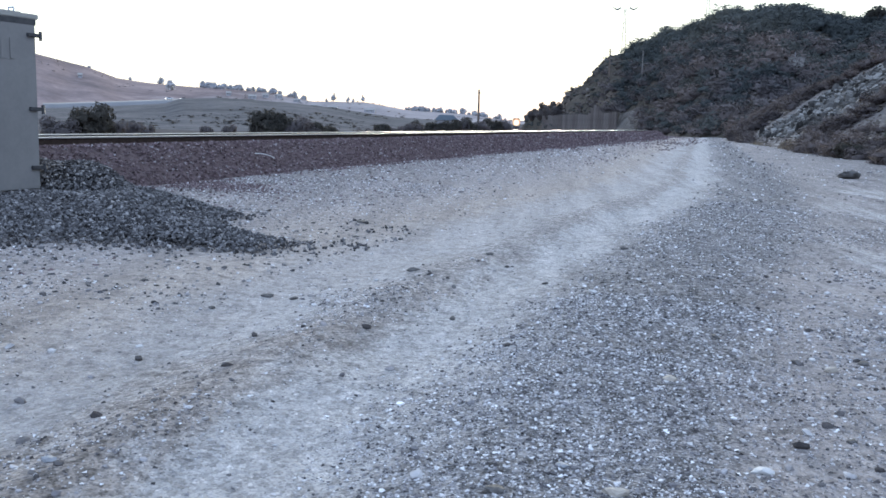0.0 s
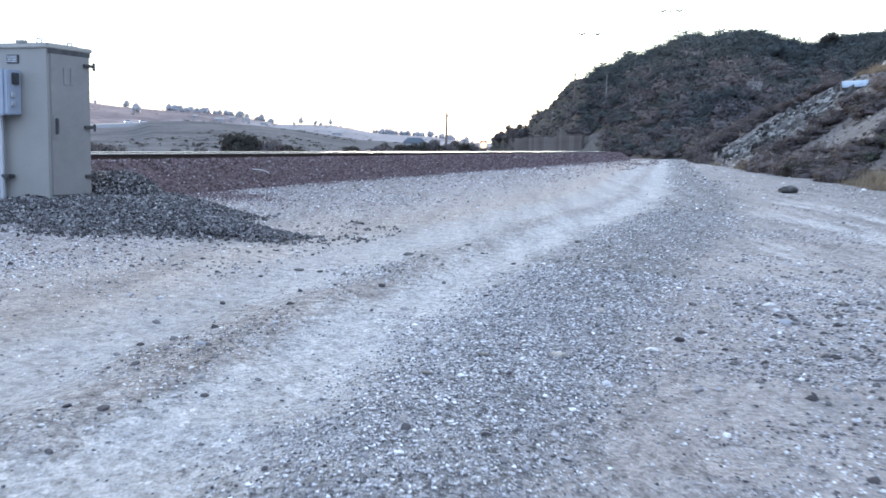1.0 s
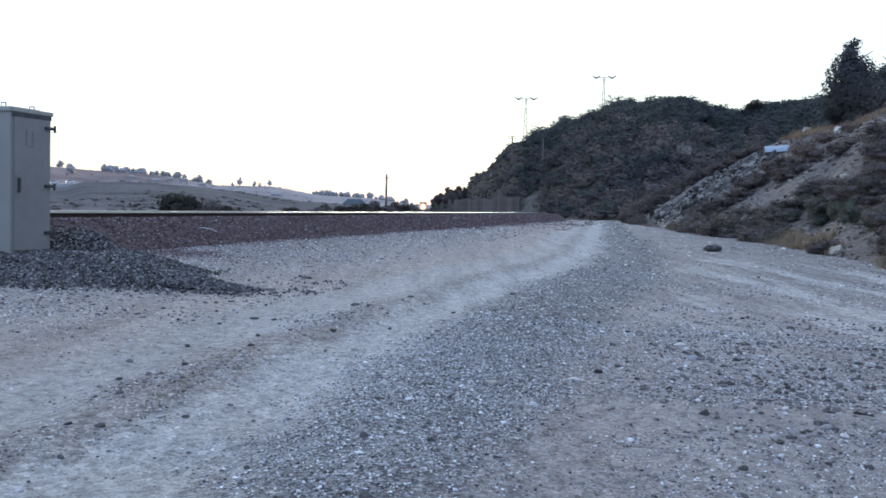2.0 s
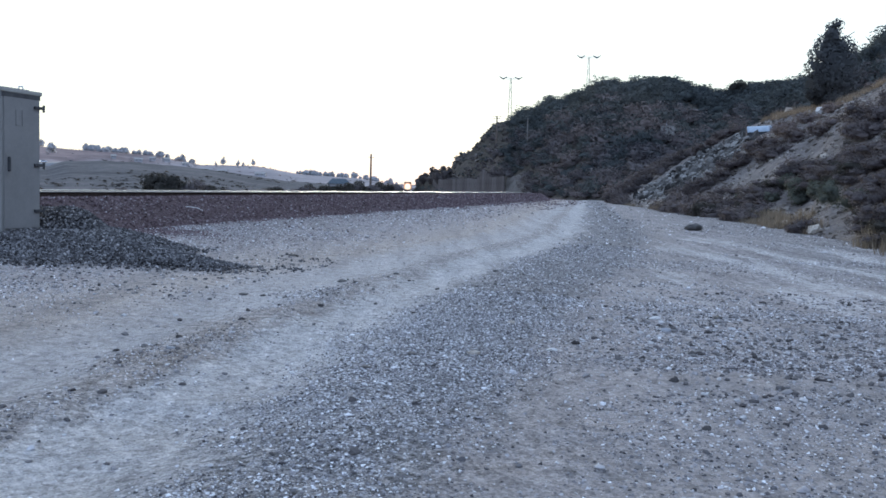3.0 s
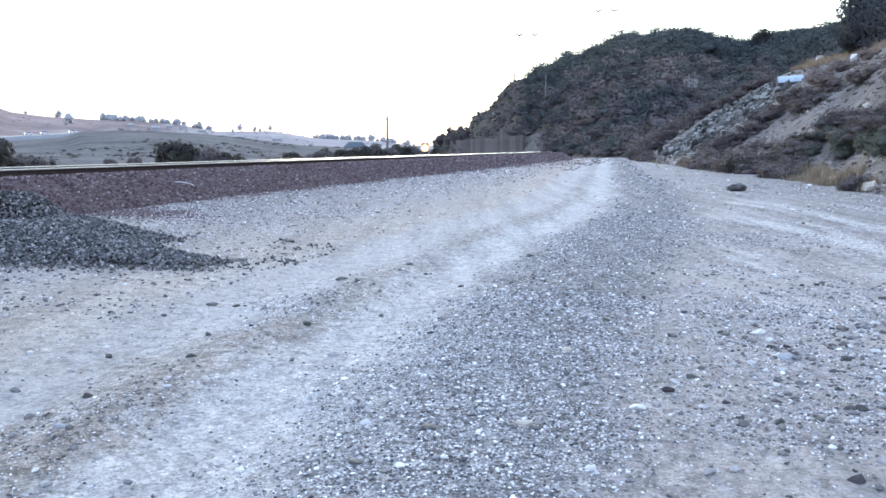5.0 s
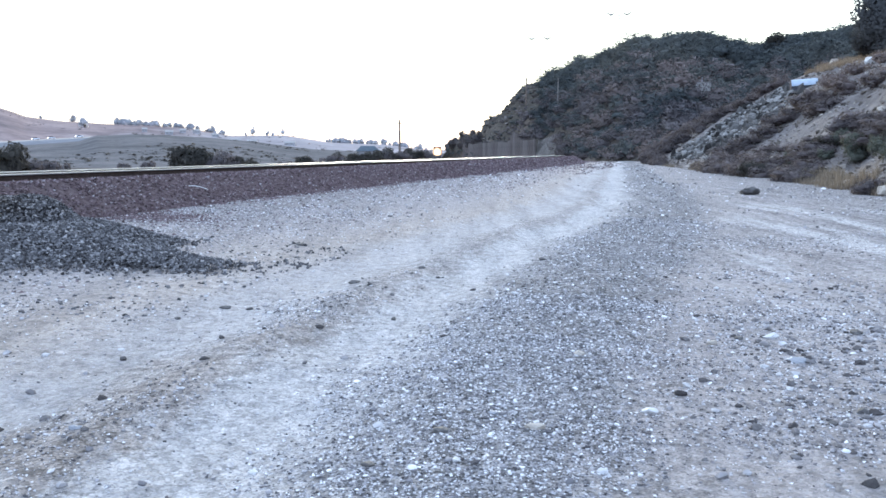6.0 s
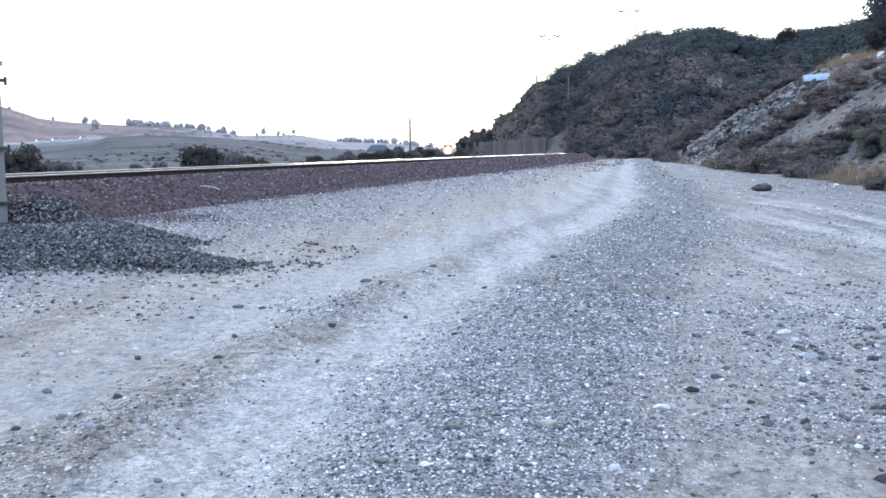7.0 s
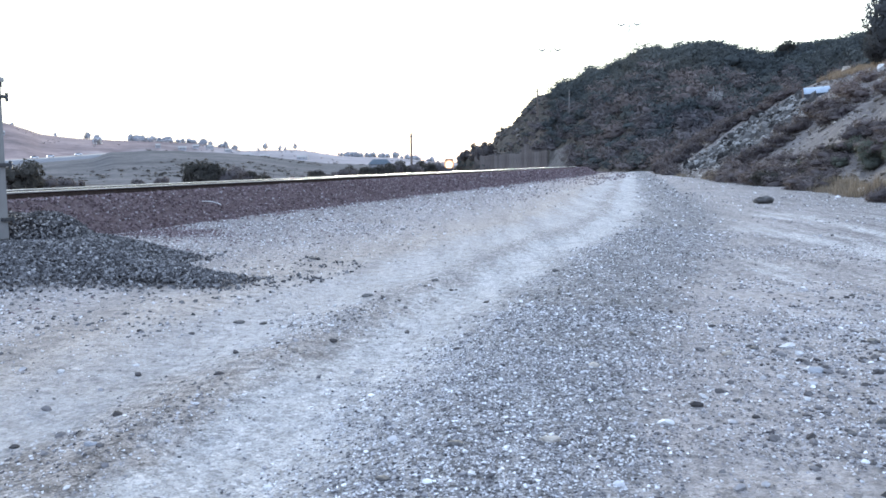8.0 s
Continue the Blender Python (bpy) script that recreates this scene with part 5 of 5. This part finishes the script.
def slope_things():
    # white sheet-metal shelter at the head of the slide
    sh = new("metal_shelter")
    tagged(sh, "low shelter roofed with pale curved sheet metal", "shelter")
    p = on_hill(on_spur, 20.05, 3.6, 0.55)
    sh.matrix_basis = pose(p[0], p[1], p[2] - 0.1, 0, -4, -14)
    sh.scale = (0.85, 0.75, 0.85)
    bm = bmesh.new()
    prof = [(math.cos(a) * 0.95, math.sin(a) * 0.85 + 0.35) for a in np.linspace(0.15, 3.0, 14)]
    rows = [[bm.verts.new((x, y * q, 0.35 + (z - 0.35) * q)) for y, z in prof] for x, q in ((-1.35, 1.0), (1.35, 1.0), (1.35, 0.96), (-1.35, 0.96))]
    for a, b in ((0, 1), (1, 2), (2, 3), (3, 0)):
        for i in range(len(prof) - 1):
            bm.faces.new((rows[a][i], rows[b][i], rows[b][i + 1], rows[a][i + 1]))
    bmesh.ops.recalc_face_normals(bm, faces=bm.faces)
    part("roof", bm, M["sheet"], sh, "pale curved sheet-metal roof")
    for x in (-1.39, 1.33):
        bm = bmesh.new()
        a, b = [[bm.verts.new((x + d, y, z)) for y, z in [(0.94, -0.3)] + prof + [(-0.94, -0.3)]] for d in (0, 0.06)]
        bm.faces.new(a[::-1]), bm.faces.new(b)
        for i in range(len(a)):
            j = (i + 1) % len(a)
            bm.faces.new((a[i], a[j], b[j], b[i]))
        part("end_wall", bm, M["wall_stain"], sh)
    part("front_wall", boxed(-1.3, 1.3, -0.7, -0.6, -0.4, 0.5), M["dark_metal"], sh)
    # small pale hut half hidden in the brush
    hut = new("hut")
    tagged(hut, "small pale flat-roofed hut among the brush", "hut")
    p = on_hill(on_big, 14.4, 3.0)
    hut.matrix_basis = pose(p[0], p[1], p[2] + 2.3, 0, 0, -30)
    hut.scale = (0.68, 0.68, 0.6)
    part("wall", boxed(-1.9, 1.9, -1.5, 1.5, -3.0, 2.2), M["concrete_pale"], hut)
    part("roof", boxed(-2.1, 2.1, -1.7, 1.7, 2.2, 2.4), M["pale_wood"], hut)
    part("mast", rod(bmesh.new(), (-0.5, 0, 2.4), (-0.5, 0, 4.2), 0.05), M["galv"], hut)
    # pale boulders on the slope
    for i, (az, el, s) in enumerate(((23.5, 4.75, 0.85), (21.6, 5.0, 0.5), (22.6, -1.9, 0.25), (20.6, -1.6, 0.22), (24.6, -2.4, 0.28), (18.4, -0.6, 0.3), (25.5, 1.0, 0.4), (24.2, 2.2, 0.35))):
        p = on_hill(on_spur, az, el, 0.8 if el > 4 else 0.02)
        tv, tf = ico_template(800 + i, 1)
        ob = new("boulder", mesh_of("boulder", tv * s, tf, M["stone_tan"] if i else M["stone_white"]))
        ob.matrix_basis = Matrix.LocRotScale((p[0], p[1], p[2] + s * 0.3), Euler((0, 0.3, i)), (1.2, 0.9, 0.75))
        tagged(ob, "pale boulder resting on the dry slope", "boulder", "boulders on the slope")


M["sheet"] = plain("pale_sheet_metal", (0.30, 0.36, 0.42), (0.44, 0.49, 0.54), 2.0, 0.5)
M["concrete_pale"] = plain("pale_plaster", (0.27, 0.25, 0.23), (0.36, 0.34, 0.31), 0.8, 0.85)


def retaining_wall():
    w = new("retaining_wall")
    tagged(w, "stained retaining wall with upright posts at the hill's foot", "retaining wall", kind="structure")
    az = np.linspace(-0.2, 4.35, 30)
    P = np.array([on_hill(on_big, a, -0.3, 0.0, 0.3) for a in az])
    heights = 4.3 + 0.6 * fields(az, az * 0, 1.9, 5, 2) + 2.4 * np.exp(-((az - 2.95) / 0.28) ** 2)
    for i in range(len(P) - 1):
        a, b = P[i].copy(), P[i + 1].copy()
        d = b - a
        n = math.hypot(d[0], d[1])
        turn = math.degrees(math.atan2(d[1], d[0]))
        part("panel", boxed(0.15, n - 0.15, -0.25, 0.1, -1.5, heights[i], bevel=0.02), M["wall_stain"], w, m=pose(a[0], a[1], a[2], 0, 0, turn))
        part("post", boxed(-0.2, 0.2, -0.05, 0.4, -1.5, heights[i] + 0.5, bevel=0.03), M["wall_stain"], w, m=pose(a[0], a[1], a[2], 0, 0, turn))
    # bare pale slip beside it
    a, s = np.meshgrid(np.linspace(4.3, 5.5, 16), np.linspace(0.0, 0.2, 16))
    lean = a + 1.0 * s
    Q = on_big(s.ravel(), lean.ravel()).reshape(16, 16, 3)
    Q[..., 2] += 0.35
    tagged(grid_mesh("bare_slip", Q, M["slip"]), "bare pale earth slip on the hill's foot", "earth slip", kind="structure")


M["wall_stain"] = material("stained_wall", each_tone(((0.0, (0.125, 0.107, 0.098)), (0.5, (0.15, 0.13, 0.12)), (1.0, (0.18, 0.159, 0.147))), 0.6), 0.95, 0, 0.02)
M["slip"] = material("pale_earth", earth((0.12, 0.11, 0.1), (0.18, 0.165, 0.15), (0.25, 0.225, 0.2), 0.45), 0.95, 0, 0.4)


def pole_at(name, p, height, mat, label, arms=(), radius=0.14, lamp=False):
    t = new(name)
    t.matrix_basis = pose(p[0], p[1], p[2])
    part("pole", rod(bmesh.new(), (0, 0, -1), (0, 0, height), radius, radius * 0.65, 10), mat, t)
    for z, half in arms:
        arm = part("crossarm", boxed(-half, half, -0.06, 0.06, z - 0.06, z + 0.06, bevel=0.01), M["wood"], t)
        for x in (-half * 0.85, -half * 0.3, half * 0.3, half * 0.85):
            part("insulator", rod(bmesh.new(), (x, 0, z + 0.06), (x, 0, z + 0.24), 0.05, 0.03, 8), M["galv"], arm)
    return tagged(t, label, "pole")


def poles():
    x, y = polar(262, radians(-4.2))
    z = float(ground_z(x, y))
    pole_at("utility_pole", (x, y, z), 12.6, M["wood"], "tall thin wooden utility pole beyond the track", ((11.6, 0.9),), 0.38)
    p = on_hill(on_big, 5.68, 2.15)
    pole_at("utility_pole", p, 2.35 / 57.3 * math.hypot(p[0], p[1]), M["pale_wood"], "bleached wooden pole standing on the brushy hill", (), 0.2)
    p = on_hill(on_big, 3.72, 2.9)
    pole_at("utility_pole", p, 1.65 / 57.3 * math.hypot(p[0], p[1]), M["wood"], "dark wooden pole with crossarms on the hill's shoulder", ((8.3, 1.5), (7.6, 1.2)), 0.3)
    # two steel towers behind the ridge
    for az, el in ((4.5, 6.9), (9.3, 8.25)):
        r = 520.0
        x, y = polar(r, radians(az))
        top = 1.5 + r * math.tan(radians(el))
        t = new("transmission_tower")
        t.matrix_basis = pose(x, y, 0, 0, 0, -az)
        for sx in (-1, 1):
            for sy in (-1, 1):
                part("leg", rod(bmesh.new(), (sx * 2.4, sy * 2.4, -4), (sx * 0.35, sy * 0.35, top), 0.2, 0.14, 6), M["dark_metal"], t)
        bm = bmesh.new()
        for k in range(14):
            z0, z1 = top * k / 14, top * (k + 1) / 14
            w0, w1 = 2.4 - 2.05 * z0 / top, 2.4 - 2.05 * z1 / top
            for sy in (-1, 1):
                rod(bm, (-w0, sy * w0, z0), (w1, sy * w1, z1), 0.04, sides=5)
                rod(bm, (w0, sy * w0, z0), (-w1, sy * w1, z1), 0.04, sides=5)
        part("lattice", bm, M["galv"], t)
        bm = rod(rod(bmesh.new(), (-5.6, 0, top), (5.6, 0, top), 0.14, sides=6), (-4.3, 0, top - 0.8), (4.3, 0, top - 0.8), 0.07, sides=6)
        arm = part("crossarm", bm, M["galv"], t)
        for sx in (-1, 1):
            bm = bmesh.new()
            for q in (-1, 1):
                rod(bm, (sx * 4.4, 0, top - 0.6), (sx * 4.4 + q * 2.2, 0, top + 0.8), 0.4, 0.2, sides=6)
            part("insulator_arm", bm, M["dark_metal"], arm)
        tagged(t, "tall steel lattice power tower behind the hill", "power tower", "power towers")


# ---- far side of the valley ----
def far_side():
    # pale road that climbs across the grass hill
    az = np.linspace(-30, -22.6, 40)
    els = np.interp(az, (-30, -26.9, -23, -22.6), (0.34, 0.52, 0.78, 0.80))
    rows = []
    for a, e in zip(az, els):
        c = []
        for r, up in ((603, -0.3), (604, -0.06), (608, -0.02), (620, 0.03), (621, -0.3)):
            x, y = polar(r, radians(a))
            c.append((x, y, 1.5 + r * math.tan(radians(e + up))))
        rows.append(c)
    tagged(grid_mesh("road", np.array(rows), M["road"]), "pale road climbing across the grass hill", "road", kind="structure")
    # far buildings
    g = np.random.default_rng(99)
    for i, (az, el, w, h) in enumerate(((-28.0, 1.9, 5, 3), (-18.2, 1.0, 10, 3), (-17.4, 1.1, 8, 3), (-16.6, 1.05, 8, 4), (-15.5, 0.85, 9, 3), (-19.6, 1.15, 6, 3), (-11.0, 0.35, 13, 3), (-14.3, 0.55, 14, 2), (-13.3, 0.5, 12, 2))):
        p = on_hill(on_far, az, el, 0.1)
        hs = new("house")
        hs.matrix_basis = pose(p[0], p[1], p[2], 0, 0, -az + g.uniform(-25, 25))
        part("wall", boxed(-w / 2, w / 2, -4, 4, -3, h), M["far_wall"], hs)
        bm = bmesh.new()
        v = [bm.verts.new(q) for q in ((-w / 2 - .4, -4.5, h), (w / 2 + .4, -4.5, h), (w / 2 + .4, 4.5, h), (-w / 2 - .4, 4.5, h), (-w / 2 - .4, 0, h + 2.2), (w / 2 + .4, 0, h + 2.2))]
        for q in ((0, 1, 5, 4), (2, 3, 4, 5), (0, 4, 3), (1, 2, 5), (3, 2, 1, 0)):
            bm.faces.new([v[k] for k in q])
        part("roof", bm, M["concrete_pale"], hs)
        for x in (-w * 0.25, w * 0.2):
            part("window", boxed(x - 0.8, x + 0.8, -4.06, -3.95, 1.2, 2.6), M["pale_wood"], hs)
        tagged(hs, "small white house far off on the hillside", "house", "houses on the far hills")
    # house beyond the track
    hs = new("house")
    x, y = polar(270, radians(-6.2))
    hs.matrix_basis = pose(x, y, float(ground_z(x, y)) + 1.0, 0, 0, 10)
    hs.scale = (0.75, 0.8, 0.9)
    part("wall", boxed(-4.2, 4.2, -3, 3, -3, 3.0), M["far_wall"], hs)
    bm = bmesh.new()
    v = [bm.verts.new(q) for q in ((-4.7, -3.5, 3), (4.7, -3.5, 3), (4.7, 3.5, 3), (-4.7, 3.5, 3), (-2.7, 0, 4.7), (2.7, 0, 4.7))]
    for q in ((0, 1, 5, 4), (2, 3, 4, 5), (0, 4, 3), (1, 2, 5), (3, 2, 1, 0)):
        bm.faces.new([v[k] for k in q])
    part("roof", bm, M["blue_roof"], hs, "dull blue-grey roof")
    for xx in (-2.4, 0.2, 2.4):
        part("window", boxed(xx - 0.5, xx + 0.5, -3.05, -2.95, 1.0, 2.2), M["dark_metal"], hs)
    tagged(hs, "house with a dull blue-grey roof beyond the track", "house")


M["far_wall"] = plain("dull_white_wall", (0.28, 0.27, 0.27), (0.38, 0.37, 0.36), 1.0, 0.8)
M["blue_roof"] = plain("blue_grey_roof", (0.06, 0.075, 0.09), (0.10, 0.12, 0.135), 0.6, 0.9)


def car():
    c = new("car")
    bm = boxed(-2.2, 2.2, -0.9, 0.9, 0.35, 0.95, bevel=0.12)
    part("body", bm, M["white"], c)
    bm = box(bmesh.new(), -1.3, 1.0, -0.8, 0.8, 0.95, 1.5, 0.2)
    part("cabin", bm, M["dark_metal"], c)
    for x in (-1.4, 1.4):
        for y in (-0.85, 0.85):
            part("wheel", rod(bmesh.new(), (x, y - 0.1, 0.33), (x, y + 0.1, 0.33), 0.33, sides=14), M["dark_metal"], c)
    for y in (-0.6, 0.6):
        bm = bmesh.new()
        bmesh.ops.create_uvsphere(bm, u_segments=10, v_segments=6, radius=0.3, matrix=pose(-2.15, y, 0.7))
        part("headlight", bm, M["carlight"], c, "lit white headlight")
    return tagged(c, "white car with its lights on, on the far road", "car", "cars on the far road")


# ---- the train ----
def train():
    t = new("locomotive")
    tagged(t, "dark freight locomotive coming on with its headlights burning", "locomotive")
    part("underframe", boxed(-1.5, 1.5, 0, 21, 0.95, 1.5, bevel=0.05), M["loco"], t)
    part("cab", boxed(-1.55, 1.55, 1.7, 4.6, 1.5, 4.65, bevel=0.18), M["loco"], t)
    part("nose", boxed(-1.05, 1.05, 0.3, 1.8, 1.5, 3.2, bevel=0.15), M["loco"], t)
    part("hood", boxed(-1.2, 1.2, 4.5, 20.5, 1.5, 4.5, bevel=0.1), M["loco"], t)
    for x in (-0.75, 0.75):
        part("windscreen", boxed(x - 0.5, x + 0.5, 1.66, 1.72, 3.5, 4.2, bevel=0.02), M["dark_metal"], t)
    part("plough", boxed(-1.4, 1.4, -0.15, 0.25, 0.2, 1.0, bevel=0.06), M["dark_metal"], t)
    for y in (4.0, 17.0):
        b = part("truck", boxed(-1.25, 1.25, y - 2.1, y + 2.1, 0.35, 0.95, bevel=0.05), M["dark_metal"], t)
        for k in (-1.6, 0, 1.6):
            for x in (-0.75, 0.75):
                part("wheel", rod(bmesh.new(), (x - 0.07, y + k, 0.5), (x + 0.07, y + k, 0.5), 0.5, sides=18), M["dark_metal"], b)

    def lamp(name, x, z, r, mat):
        bm = bmesh.new()
        bmesh.ops.create_uvsphere(bm, u_segments=16, v_segments=10, radius=r, matrix=Matrix.Translation((x, 0.2 if name == 'reflector' else -0.1, z)) @ Matrix.Diagonal((1, 0.2, 1, 1)))
        part(name, bm, mat, t, "burning warm lamp with its glare")
    # lamp made oversize; a glowing orange disc behind it imitates its glare
    lamp("headlight", 0, 2.6, 1.25, M["headlight_core"])
    lamp("reflector", 0, 2.6, 1.75, M["headlight"])
    lamp("ditch_light", -0.7, 1.6, 0.3, M["headlight_core"])
    lamp("ditch_light", 0.7, 1.6, 0.3, M["headlight_core"])
    return t


def wagon():
    w = new("freight_wagon")
    part("body", boxed(-1.55, 1.55, 0, 15.5, 1.1, 4.6, bevel=0.08), M["wagon"], w)
    part("underframe", boxed(-1.3, 1.3, -0.6, 16.1, 0.85, 1.1), M["dark_metal"], w)
    for y in (2.2, 13.3):
        b = part("truck", boxed(-1.2, 1.2, y - 1.3, y + 1.3, 0.35, 0.85, bevel=0.04), M["dark_metal"], w)
        for k in (-0.9, 0.9):
            for x in (-0.75, 0.75):
                part("wheel", rod(bmesh.new(), (x - 0.07, y + k, 0.45), (x + 0.07, y + k, 0.45), 0.45, sides=18), M["dark_metal"], b)
    for i in range(7):
        part("rib", boxed(-1.6, 1.6, 1 + i * 2.2, 1.15 + i * 2.2, 1.1, 4.5), M["wagon"], w)
    return tagged(w, "grey covered freight wagon behind the locomotive", "freight wagon", "wagons of the train")


M["wagon"] = plain("grey_wagon_paint", (0.16, 0.14, 0.13), (0.25, 0.225, 0.21), 0.8, 0.7)


mound(), cabinet(), stick(), rubble(), slope_things(), slope_shrubs(), scree(), hill_brush(), trees(), retaining_wall(), poles(), far_side()
LOCO = train()
WAGONS = [wagon()]
for _ in range(3):
    WAGONS.append(copy_thing(WAGONS[0], pose(0, 0, 0)))
CARS = [car()]
for _ in range(2):
    CARS.append(copy_thing(CARS[0], pose(0, 0, 0)))
lone_stones(), ballast_stones(), gravel(), sleepers(bpy.data.objects["ballast_bed"])


def motions():
    """The train comes on along the straight; the cars climb the far road."""
    for k, thing in enumerate([LOCO] + WAGONS):
        rows = []
        for s in range(9):
            d = 425 - 12.0 * s + (0 if k == 0 else 22.5 + 16.9 * (k - 1))
            p = d * FAR_DIR
            rows.append((s, pose(p[0], p[1], -1.45, 0, 0, 1.83)))
        walk(thing, rows)
    for k, thing in enumerate(CARS):
        rows = []
        for s in range(9):
            a = (-23.05, -22.2, -20.7)[k] - 0.42 * s
            e = np.interp(a, (-30, -26.9, -23, -20), (0.36, 0.54, 0.80, 0.80))
            x, y = polar(613.0, radians(a))
            rows.append((s, pose(x, y, 1.5 + 613 * math.tan(radians(e)), 0, 0, -a)))
        walk(thing, rows)


motions()
